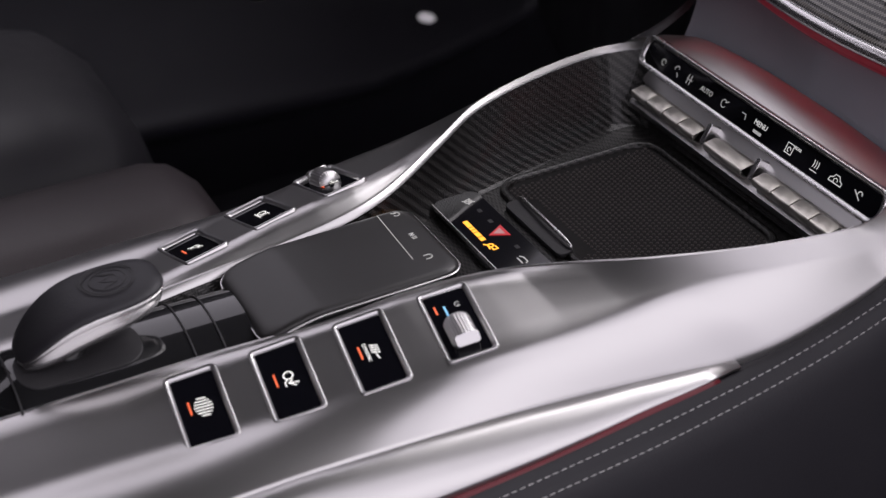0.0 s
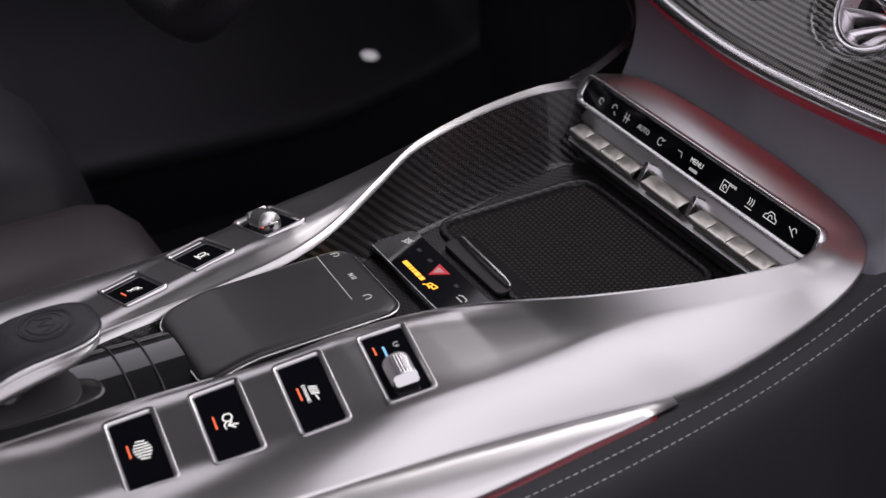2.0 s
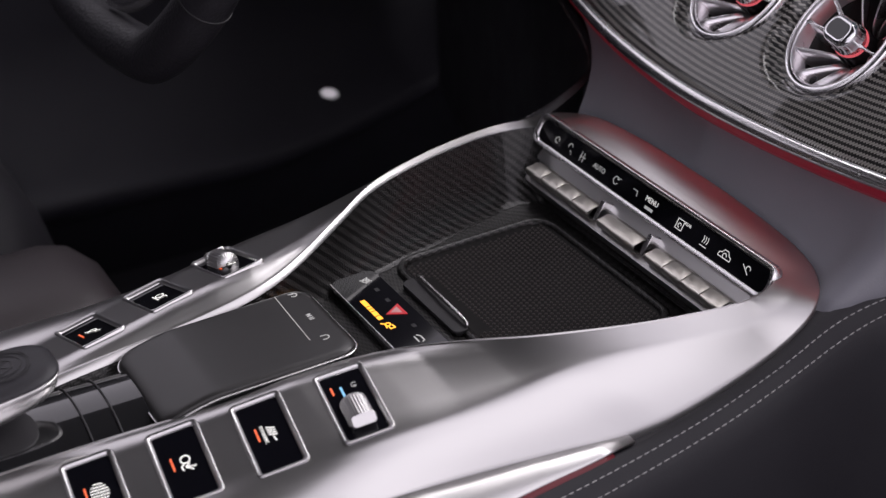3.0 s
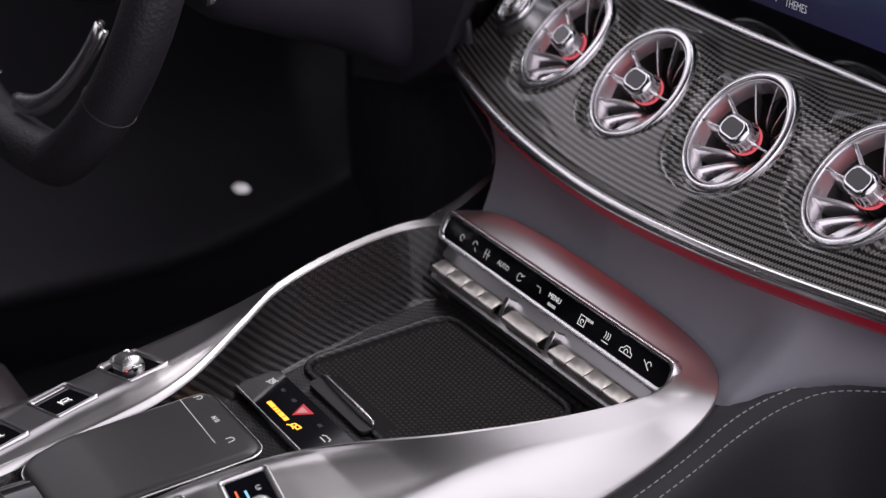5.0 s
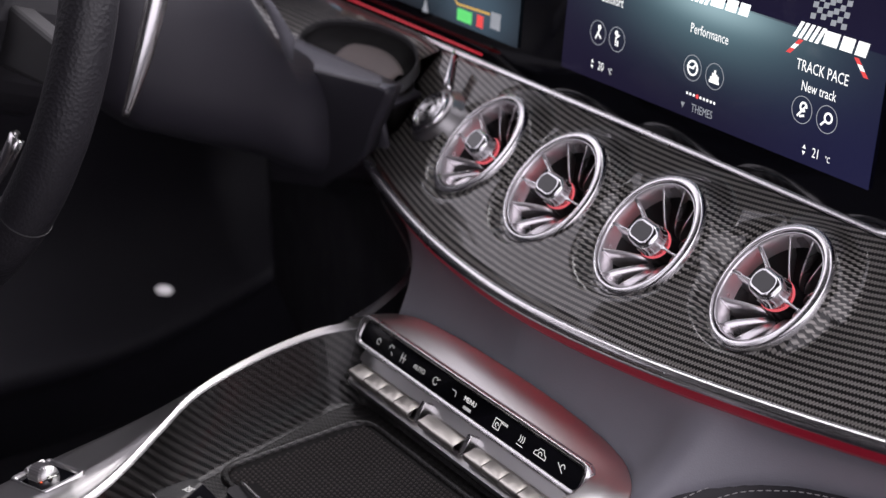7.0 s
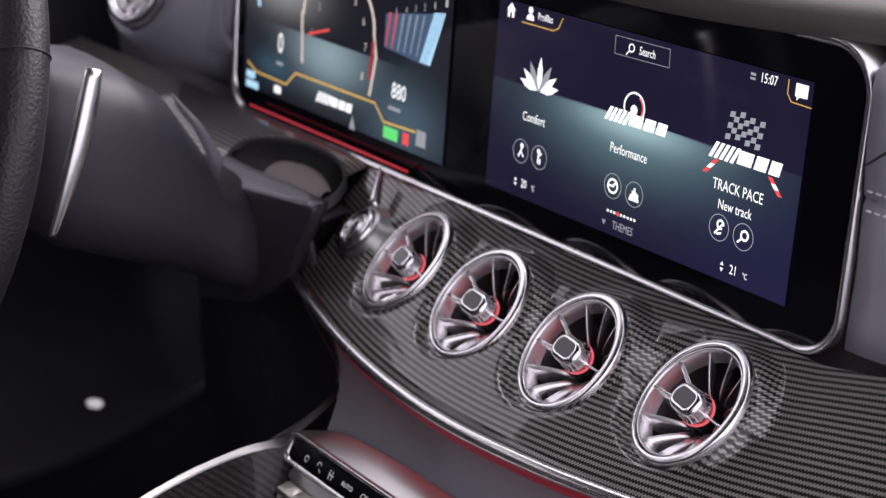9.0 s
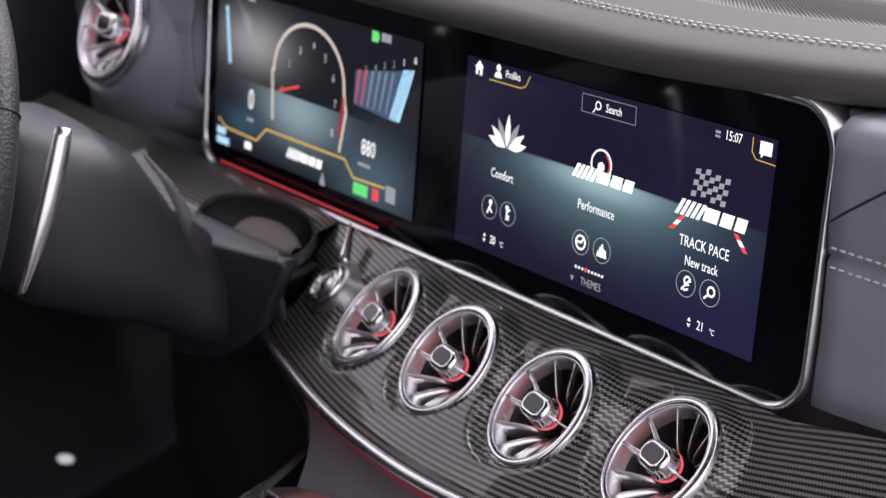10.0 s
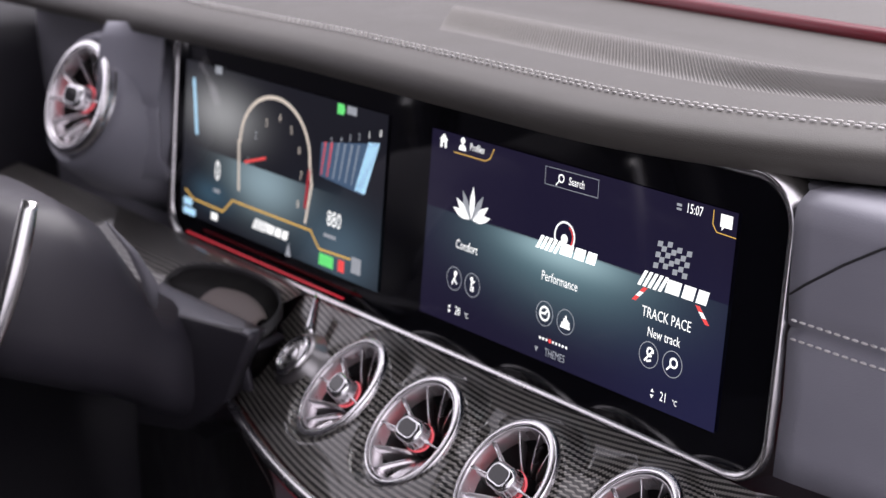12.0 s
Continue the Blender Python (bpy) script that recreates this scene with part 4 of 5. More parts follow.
xs = np.linspace(-0.262, 0.72, 420)
low = lower_edge(xs)
up = np.stack([xs, np.interp(abs(xs), [0, 0.2, 0.3, 0.5, 0.75], [0.206, 0.206, 0.210, 0.238, 0.29]), np.interp(xs, [-0.3, -0.2, 0.2, 0.3, 0.7], [0.064, 0.064, 0.064, 0.082, 0.11])], 1)
P = []
CLOTH = []
for a, b in zip(low, up):
    row = []
    flat_row = []
    for s in np.linspace(0, 1, 46):
        p = a + (b - a) * s
        flat_row.append(p)
        bul = 0.0035 * math.sin(math.pi * s) - 0.004 * max(0.0, 1 - s / 0.04)
        p = p + np.array([0, -0.5, 0.85]) * bul
        # the panel swells up into a nacelle behind each vent
        for c, n in VENTS:
            n = Vector(n).normalized()
            d = Vector(p) - Vector(c)
            h = d.dot(n)
            side = d - n * h
            rr = side.length
            reach = 0.054 if side.dot(Vector((0, 0.7, 0.7))) > 0 else 0.046
            if rr < reach:
                k = min(1.0, (reach - rr) / (reach - 0.0425))
                k = k * k * (3 - 2 * k)
                p = p + np.array(n) * (-0.004 - h) * k
        row.append(p)
    P.append(row)
    CLOTH.append(flat_row)
bm = grid_bm(P, cloth=CLOTH)
gone = []
for f in bm.faces:
    m = f.calc_center_median()
    if m.x < -0.22 and in_mouth(m):
        gone.append(f)
        continue
    for c, n in VENTS:
        n = Vector(n).normalized()
        d = m - Vector(c)
        if (d - n * d.dot(n)).length < 0.0405 and abs(d.dot(n)) < 0.03:
            gone.append(f)
            break
bmesh.ops.delete(bm, geom=gone, context="FACES")
bmesh.ops.recalc_face_normals(bm, faces=bm.faces[:])
part("carbon_panel", bm, CARBON, dash, "glossy carbon fibre trim panel")
x2 = np.linspace(-0.262, 0.72, 130)
le = lower_edge(x2)
part("chrome_line", tube_bm(le + np.array([0, -0.0030, 0.0004]), 0.0043, 14), CHROME_SATIN, dash, "bright chrome trim line")
# translucent red band under the chrome line, with its light source behind the lower lip
P = [[q + np.array([0, dy, dz]) for dy, dz in ((-0.0018, -0.0026), (-0.0018, -0.0050), (-0.0004, -0.0095), (0.0030, -0.0130))] for q in le]
bm = grid_bm(P, thick=0.001)
bmesh.ops.recalc_face_normals(bm, faces=bm.faces[:])
part("light_band", bm, RED_GLOW, dash, "dim red ambient light band")
part("light_strip", tube_bm(le + np.array([0, 0.0050, -0.0128]), 0.0012, 6), RED_LINE, dash, "red light strip")
# grey leather centre stack, flowing down to the console and out to the seam
FOOT = [(0.0, 0.0815, -0.0562), (0.05, 0.0812, -0.0575), (0.10, 0.0802, -0.0620), (0.128, 0.0760, -0.0680), (0.148, 0.0600, -0.0740), (0.156, 0.086, -0.0680), (0.167, 0.110, -0.0630), (0.184, 0.127, -0.0590), (0.214, 0.142, -0.0540), (0.30, 0.169, -0.046), (0.72, 0.299, -0.016)]
HEADX = [0.0, 0.05, 0.095, 0.122, 0.148, 0.165, 0.185, 0.205, 0.235, 0.31, 0.72]
down = np.array([0, 0.0100, -0.0122])
hr, fr = smooth_pair(lower_edge(HEADX) + down, FOOT, 90)
hl, fl = smooth_pair(lower_edge([0.0, 0.08, 0.165, 0.215, 0.240]) + down, FOOT[:3] + [(0.116, 0.0785, -0.0650), (0.122, 0.077, -0.0665)], 60)
stack = [(a * np.array([-1, 1, 1]), b * np.array([-1, 1, 1])) for a, b in zip(hl[:0:-1], fl[:0:-1])] + list(zip(hr, fr))
P = []
for a, b in stack:
    row = []
    for t in np.linspace(0, 1, 14):
        p = a + (b - a) * t + np.array([0, 0.009, 0.001]) * math.sin(math.pi * t) * min(1.0, 0.25 + abs(a[0]) / 0.1)
        neck = 0.012 * math.sin(math.pi * t) * max(0.0, (-a[0] - 0.1) / 0.14)
        row.append((p[0] + neck, p[1], p[2]))
    row.append((b[0], b[1] + 0.006, b[2] - 0.01))
    P.append(row)
P = [[(v[0] - 0.004 * k, v[1] + 0.03 * k * k, v[2]) for v in P[0]] for k in (3, 2, 1)] + P
bm = grid_bm(P, thick=0.003)
bmesh.ops.recalc_face_normals(bm, faces=bm.faces[:])
part("lower_leather", bm, LEATHER_GREY, dash, "dark grey leather centre stack")

# dash top: a padded brow over the screens, double stitching, then the fluted speaker cover
TOPY = [(0.300, 0.2365), (0.226, 0.2385), (0.208, 0.2375), (0.198, 0.2410), (0.1935, 0.2470), (0.1950, 0.2540), (0.2030, 0.2590), (0.2200, 0.2625), (0.248, 0.2640), (0.30, 0.2655), (0.375, 0.2655), (0.388, 0.2640), (0.393, 0.2595), (0.399, 0.2640), (0.43, 0.2660), (0.47, 0.2670), (0.53, 0.270), (0.70, 0.262), (0.94, 0.20)]
SWX = [-0.9, 0.045, 0.077, 0.117, 0.156, 0.19, 0.228, 0.30, 0.80]
SWY = [0.0, 0.0, 0.003, 0.0120, 0.0235, 0.036, 0.053, 0.088, 0.33]



def top_point(x, y, z):
    """The dash top in plan: the stitched part sweeps forward towards the passenger side."""
    k = min(1.0, max(0.0, (y - 0.200) / 0.045))
    dy = float(np.mean(np.interp(x + np.linspace(-0.02, 0.02, 9), SWX, SWY))) + 0.25 * max(0.0, -0.45 - x) * k
    return (x, y + dy, z - 0.02 * max(0.0, abs(x) - 0.25))


P = [[top_point(x, y, z) for y, z in catmull([(a, b) for a, b in TOPY], 60)] for x in np.linspace(-0.80, 0.75, 90)]
bm = grid_bm(P, thick=0.006)
bmesh.ops.recalc_face_normals(bm, faces=bm.faces[:])
part("dash_top", bm, DASH, dash, "grey leather dash top")
for y, z in ((0.2368, 0.2646), (0.2432, 0.2650)):
    part("stitching", stitches_bm([top_point(x, y, z) for x in np.linspace(-0.7, 0.7, 120)], 0.0046, 0.0018, 0.0008, (0, 0, 1)), PALE_THREAD, dash, "pale double stitching")
bm = bmesh.new()
for i in range(190):
    x = -0.20 + 0.0032 * i
    pts = [top_point(x - 1.05 * (y - 0.293), y, z + 0.0004) for y, z in ((0.293, 0.2650), (0.31, 0.2655), (0.33, 0.2658), (0.35, 0.2657), (0.372, 0.2655))]
    for (p, q), (ph, qh) in zip(zip(pts[:-1], pts[1:]), ((0.0, 0.0013), (0.0013, 0.0013), (0.0013, 0.0013), (0.0013, 0.0))):
        v = [bm.verts.new(w) for w in ((p[0] - 0.0011, p[1], p[2]), (p[0], p[1], p[2] + ph), (p[0] + 0.0011, p[1], p[2]), (q[0] + 0.0011, q[1], q[2]), (q[0], q[1], q[2] + qh), (q[0] - 0.0011, q[1], q[2]))]
        bm.faces.new((v[0], v[1], v[4], v[5]))
        bm.faces.new((v[1], v[2], v[3], v[4]))
part("speaker_fluting", bm, mat("fluted_cover", (0.17, 0.16, 0.148), 0.45, vary=0.12), dash, "fluted speaker cover")
dash.children[-1]["kind"] = "stuff"
# red tube stands in for the bonnet beyond the windscreen
part("windscreen_trim", tube_bm([top_point(x, 0.486, 0.270) for x in np.linspace(-0.75, 0.75, 40)], 0.007, 8), mat("dark_red_bonnet", (0.16, 0.015, 0.025), 0.3, vary=0.2), dash, "dark red strip in place of the bonnet past the windscreen")
# dash face right of the screens, with its seam
P = []
for x in np.linspace(0.209, 0.75, 40):
    P.append([(x, y + 0.12 * max(0.0, x - 0.25) ** 1.3, z) for y, z in ((0.2900 + 0.3 * max(0.0, x - 0.2), 0.2330), (0.2300, 0.2335), (0.2235, 0.2300), (0.2215, 0.2200), (0.2210, 0.1800), (0.2215, 0.1655), (0.2240, 0.1618), (0.2215, 0.1580), (0.2200, 0.120), (0.2170, 0.095), (0.2150, 0.075 + 0.06 * max(0, x - 0.22)))])
bm = grid_bm(P, thick=0.004)
bmesh.ops.recalc_face_normals(bm, faces=bm.faces[:])
part("face_leather", bm, FACE, dash, "dark blue-grey leather dash face")
for z in (0.1672, 0.1562):
    part("stitching", stitches_bm([(x, 0.2172 + 0.12 * max(0.0, x - 0.25) ** 1.3, z) for x in np.linspace(0.211, 0.6, 60)], 0.0044, 0.0016, 0.0008, (0, -1, 0)), PALE_THREAD, dash, "pale double stitching")
part("seam", tube_bm([(0.209, 0.2176, 0.181), (0.2193, 0.2174, 0.1890), (0.245, 0.2174, 0.2065), (0.2684, 0.2176, 0.2205), (0.29, 0.220, 0.230)], 0.0009, 6), MATT_BLACK, dash, "dark seam")
# leather face between the screens and the outer vent, wrapping its housing
P = []
for w in np.linspace(0, 0.5, 20):
    x = -0.478 - 0.085 * w
    P.append([(x, 0.2215 - 0.075 * w + 0.05 * max(0, w - 0.8), 0.244), (x, 0.214 - 0.075 * w, 0.230), (x, 0.208 - 0.075 * w, 0.190), (x, 0.205 - 0.075 * w, 0.176), (x, 0.208 - 0.075 * w, 0.1735), (x, 0.205 - 0.075 * w, 0.170), (x, 0.205 - 0.07 * w, 0.130), (x, 0.215 - 0.06 * w, 0.108), (x, 0.240 - 0.05 * w, 0.100)])
bm = grid_bm(P, thick=0.004)
bmesh.ops.recalc_face_normals(bm, faces=bm.faces[:])
part("face_leather", bm, FACE, dash, "dark grey leather dash face")
hn = Vector((0.03, -1, 0.41)).normalized()
part("vent_housing", lathe_bm([(0.078, -0.12), (0.072, -0.045), (0.062, -0.014), (0.0565, -0.006), (0.0535, -0.007), (0.052, -0.02)], 56, hn, (-0.553, 0.165, 0.177)), FACE, dash, "leather vent housing")
part("back_panel", box_bm((-0.80, 0.245, -0.10), (0.75, 0.27, 0.235), 0.004), LEATHER_GREY, dash, "dark dash core")
# carbon shelf under the instrument screen, with an arched opening by the column
SHELF = catmull([(0.205, 0.070), (0.192, 0.067), (0.175, 0.061), (0.160, 0.052), (0.150, 0.044), (0.148, 0.036), (0.152, 0.02)], 48)
bm = grid_bm([[(x, y, z - 0.006 * max(0.0, (x + 0.30) / 0.038) ** 2) for y, z in SHELF] for x in np.linspace(-0.80, -0.262, 200)])


gone = []
for f in bm.faces:
    q = f.calc_center_median()
    if q.z > 0.043 and -0.40 < q.x < -0.22 and in_mouth(q):
        gone.append(f)
bmesh.ops.delete(bm, geom=gone, context="FACES")
bmesh.ops.recalc_face_normals(bm, faces=bm.faces[:])
part("carbon_shelf", bm, CARBON, dash, "carbon trim under the instruments")


def mouth_ring(f, dz):
    q = centre + (mouth - centre) * f
    return [(x, y, shelf_z(y) + dz) for x, y in q]


bm = grid_bm([mouth_ring(f, dz) for f, dz in ((1.03, -0.008), (1.012, -0.0012), (0.99, -0.0004), (0.965, -0.0020), (0.955, -0.006))], closed_v=True)
bmesh.ops.recalc_face_normals(bm, faces=bm.faces[:])
part("opening_lip", bm, MATT_BLACK, dash, "rolled dark lip of the opening")
# the hollow's shade is put into its near-black colour
bm = grid_bm([mouth_ring(f, dz) for f, dz in ((0.956, -0.005), (0.93, -0.020), (0.90, -0.038), (0.5, -0.042), (0.02, -0.042))], closed_v=True)
bmesh.ops.holes_fill(bm, edges=bm.edges[:], sides=0)
bmesh.ops.recalc_face_normals(bm, faces=bm.faces[:])
part("arch_opening", bm, MAT_AND_HOLLOW, dash, "arched opening, its inside near black for shade")
# grey-brown panel added where the inside of the opening catches light
P = []
for t in np.linspace(0, 1, 14):
    x = -0.330 + 0.080 * t
    yb = 0.1500 + 0.003 * t
    yt = 0.1600 + 0.0155 * math.sin(math.pi * min(1.0, 0.22 + 0.70 * t)) ** 0.8
    P.append([(x, yb + (yt - yb) * k, shelf_z(yb + (yt - yb) * k) - 0.0030 + 0.0042 * math.sin(math.pi * (0.15 + 0.80 * k))) for k in np.linspace(0, 1, 7)])
bm = grid_bm(P, thick=0.0008)
bmesh.ops.recalc_face_normals(bm, faces=bm.faces[:])
part("column_sleeve", bm, mat("lit_inside_grey", (0.20, 0.165, 0.155), 0.6, bump=0.3, scale=1200, vary=0.3), dash, "grey-brown panel for the lit inside of the opening")

part("light_strip", tube_bm([(x, 0.2035, 0.0747) for x in np.linspace(-0.436, -0.205, 12)], 0.0010, 8), RED_SOFT, dash, "red light strip under the screens")

# start button beside the first vent
start = thing("start_button", "round silver start button in a glossy hooded surround", "button", (-0.2224, 0.170, 0.030))
sn = Vector((-0.30, -1, 1.05)).normalized()
SC = (-0.2128, 0.1630, 0.0378)
part("surround", lathe_bm([(0.0180, -0.002), (0.0195, -0.0005), (0.0215, -0.003), (0.0250, -0.009), (0.0290, -0.014)], 40, sn, SC), BEZEL, start, "bright flared surround")
part("ring", lathe_bm([(0.0125, -0.004), (0.0130, 0.0015), (0.0145, 0.0026), (0.0170, 0.0018), (0.0182, 0.0), (0.0184, -0.006)], 48, sn, SC), CHROME, start, "polished ring")
part("cap", lathe_bm([(0.0001, 0.0012), (0.0055, 0.0014), (0.0068, 0.0006), (0.0082, 0.0018), (0.0118, 0.0012), (0.0126, -0.003)], 48, sn, SC), CHROME_SATIN, start, "satin cap")
P = []
for t in np.linspace(0, 1, 9):
    c = np.array([-0.2270, 0.1950, 0.0735]) * (1 - t) + np.array([-0.2085, 0.1740, 0.0560]) * t
    wd = 0.0018 + 0.0050 * t ** 1.4
    P.append([c + np.array([-wd, 0.002, -0.004]), c + np.array([-wd * 0.4, -0.001, 0.0012]), c + np.array([wd * 0.4, -0.001, 0.0012]), c + np.array([wd, 0.002, -0.004])])
bm = grid_bm(P, thick=0.001)
bmesh.ops.recalc_face_normals(bm, faces=bm.faces[:])
part("hood_ridge", bm, CHROME, start, "bright tapering hood ridge")

# ---- screens ----
SCR = pose(0, 0.2117, 0.0871, 90 - 6, 0, 0)


def image_mat(name, base, blobs, gain=1.0):
    """A lit display: a dark ground with soft patches (centre, widths, colour, cut line), by UVs in metres."""
    m = bpy.data.materials.new(name)
    m.use_nodes = True
    nt = m.node_tree
    b = nt.nodes["Principled BSDF"]
    b.inputs["Base Color"].default_value = (0.004, 0.004, 0.006, 1)
    b.inputs["Roughness"].default_value = 0.07
    uv = nt.nodes.new("ShaderNodeUVMap")
    sep = nt.nodes.new("ShaderNodeSeparateXYZ")
    nt.links.new(uv.outputs[0], sep.inputs[0])

    def op(kind, a, c):
        n = nt.nodes.new("ShaderNodeMath")
        n.operation = kind
        for k, v in enumerate((a, c)):
            if isinstance(v, (int, float)):
                n.inputs[k].default_value = v
            else:
                nt.links.new(v, n.inputs[k])
        return n.outputs[0]

    last = None
    for cx, cy, sx, sy, colour, cut in blobs:
        dx = op("POWER", op("ABSOLUTE", op("DIVIDE", op("SUBTRACT", sep.outputs[0], cx), sx), 0), 2)
        dy = op("POWER", op("ABSOLUTE", op("DIVIDE", op("SUBTRACT", sep.outputs[1], cy), sy), 0), 2)
        g = op("POWER", 2.718, op("MULTIPLY", op("ADD", dx, dy), -1))
        if cut is not None:
            g = op("MULTIPLY", g, op("LESS_THAN", sep.outputs[1], cut))
        mx = nt.nodes.new("ShaderNodeMix")
        mx.data_type, mx.blend_type, mx.clamp_factor = "RGBA", "MIX", True
        if last is None:
            mx.inputs[6].default_value = (*base, 1)
        else:
            nt.links.new(last, mx.inputs[6])
        mx.inputs[7].default_value = (*colour, 1)
        nt.links.new(g, mx.inputs[0])
        last = mx.outputs[2]
    nt.links.new(last, b.inputs["Emission Color"])
    b.inputs["Emission Strength"].default_value = gain
    return m


CENTRAL = image_mat("central_image", (0.0095, 0.0075, 0.022), [(0.28, 0.01, 0.10, 0.06, (0.012, 0.012, 0.040), None), (0.143, 0.0765, 0.085, 0.034, (0.10, 0.17, 0.20), 0.0765), (0.143, 0.074, 0.045, 0.010, (0.28, 0.40, 0.44), 0.0775)])
INSTRUMENT = image_mat("instrument_image", (0.008, 0.008, 0.012), [(0.06, 0.093, 0.050, 0.022, (0.24, 0.24, 0.25), None), (0.13, 0.050, 0.055, 0.026, (0.20, 0.27, 0.31), 0.060), (0.235, 0.020, 0.05, 0.03, (0.05, 0.08, 0.11), None), (0.05, 0.025, 0.03, 0.012, (0.03, 0.06, 0.09), None)])
GOLD = mat("gold_line", (0.3, 0.2, 0.05), 0.5, emit=(0.75, 0.45, 0.10), power=0.7)
PALE = mat("pale_line", (0.4, 0.36, 0.3), 0.5, emit=(0.80, 0.70, 0.62), power=0.55)
WHITE = mat("screen_white", (0.5, 0.5, 0.5), 0.5, emit=(1, 1, 1), power=0.85)
GREY = mat("screen_grey", (0.3, 0.3, 0.3), 0.5, emit=(0.7, 0.75, 0.85), power=0.28)
SRED = mat("screen_red", (0.4, 0.05, 0.05), 0.5, emit=(0.9, 0.08, 0.08), power=0.7)
SGREEN = mat("screen_green", (0.05, 0.4, 0.1), 0.5, emit=(0.15, 0.75, 0.2), power=0.7)
SBLUE = mat("screen_blue", (0.2, 0.4, 0.5), 0.5, emit=(0.45, 0.72, 0.95), power=0.75)

screen = thing("widescreen_display", "wide black glass display with a chrome edge, switched on", "display", (-0.13, 0.22, 0.066))
GL = SCR @ pose(-0.1385, 0.0655, -0.0012)
part("glass", slab_bm(rounded(0.676, 0.172, 0.026, 8), GL, 0.012, 0.001), GLASS_BLACK, screen, "glossy black cover glass")
part("frame", band_bm(rounded(0.686, 0.182, 0.030, 8), rounded(0.6755, 0.1715, 0.0258, 8), GL, 0.0022, 0.0012, 0.022, 0.0010), CHROME_SATIN, screen, "satin chrome display edge")


def flat(x0, x1, y0, y1):
    return grid_bm([[tuple(SCR @ Vector((x, y, 0.0004))) for y in (y0, (y0 + y1) / 2, y1)] for x in (x0, (x0 + x1) / 2, x1)])


img = part("central_image", flat(-0.1205, 0.163, -0.001, 0.129), CENTRAL, screen, "dark blue menu with a teal glow")
D = SCR @ pose(0, 0, 0.0006)


def word(txt, u, v, size, material=None, parent=None, align="CENTER"):
    bm = text_bm(txt, D @ pose(u / 1000, v / 1000, 0) @ Matrix.Diagonal((0.74, 1, 1, 1)), size / 1000, align, 0.00002)
    return part("lettering", bm, material or WHITE, parent or img, "lit white lettering")


def lines(strokes, u, v, w=0.7, material=None, parent=None, name="symbol", k=1.0):
    st = [[(x * k / 1000, y * k / 1000) for x, y in s] for s in strokes]
    return part(name, strokes_bm(st, D @ pose(u / 1000, v / 1000, 0), w / 1000, 0.00004), material or WHITE, parent or img)


def shapes(polys, u, v, material=None, parent=None, name="symbol", k=1.0):
    st = [[(x * k / 1000, y * k / 1000) for x, y in s] for s in polys]
    return part(name, poly_bm(st, D @ pose(u / 1000, v / 1000, 0), 0.00004), material or WHITE, parent or img)


word("Profiles", -71.0, 123.2, 7.0)
word("Search", 28.5, 119.4, 7.4)
word("15:07", 129.5, 123.7, 8.2)
word("Comfort", -74.0, 55.2, 9.0)
word("Performance", 20.7, 54.8, 9.0)
word("TRACK PACE", 116.2, 55.0, 9.4)
word("New track", 115.6, 43.7, 8.6)
word("THEMES", 22.5, 5.9, 7.4, GREY)
word("20", -78.5, 9.2, 8.2)
word("°C", -69.0, 8.4, 5.0)
word("21", 120.5, 7.6, 8.2)
word("°C", 130.0, 6.8, 5.0)
for u, v in ((-87.5, 9.2), (111.0, 7.6)):
    shapes([[(-1.4, 0.8), (1.4, 0.8), (0, 3.2)], [(-1.4, -0.8), (0, -3.2), (1.4, -0.8)]], u, v)
shapes([[(-1.8, 1.5), (1.8, 1.5), (0, -2)]], 4.6, 6.0, GREY)
shapes([[(-4.6, 0.5), (0, 5.2), (4.6, 0.5), (3.4, 0.5), (3.4, -4.6), (1.1, -4.6), (1.1, -1.2), (-1.1, -1.2), (-1.1, -4.6), (-3.4, -4.6), (-3.4, 0.5)]], -107.1, 122.4)
shapes([arc(0, 2.4, 2.3, 0, 360, 14)[:-1], [(-4, -4.2), (4, -4.2), (3.2, -1.4), (1, -0.2), (-1, -0.2), (-3.2, -1.4)]], -86.5, 123.6)
lines([[(-95, 116.8), (-62, 116.8), (-57, 119), (-53.5, 126)]], 0, 0, 0.7, GOLD)
lines([[(144.4, 127), (144.6, 119), (148, 115), (163, 114.5)]], 0, 0, 0.6, GOLD)
lines([[(-1.5, 125), (48, 125.5), (48.5, 114.3), (-1, 113.8), (-1.5, 125)]], 0, 0, 0.35, GREY)
lines([arc(0.8, 0.8, 2.4, 0, 360, 16), [(-1.0, -1.0), (-3.6, -4.0)]], 13.2, 119.0, 0.8)
shapes([[(-4.6, 4.6), (4.6, 4.6), (4.6, -3.0), (-1.2, -3.0), (-3.2, -5.2), (-3.2, -3.0), (-4.6, -3.0)]], 154.8, 121.7)
shapes([[(-2.5, 0.5), (2.5, 0.5), (2.5, 2.5), (-2.5, 2.5)], [(-2.5, -2.5), (2.5, -2.5), (2.5, -0.8), (-2.5, -0.8)]], 117.2, 123.3, GREY, k=0.8)
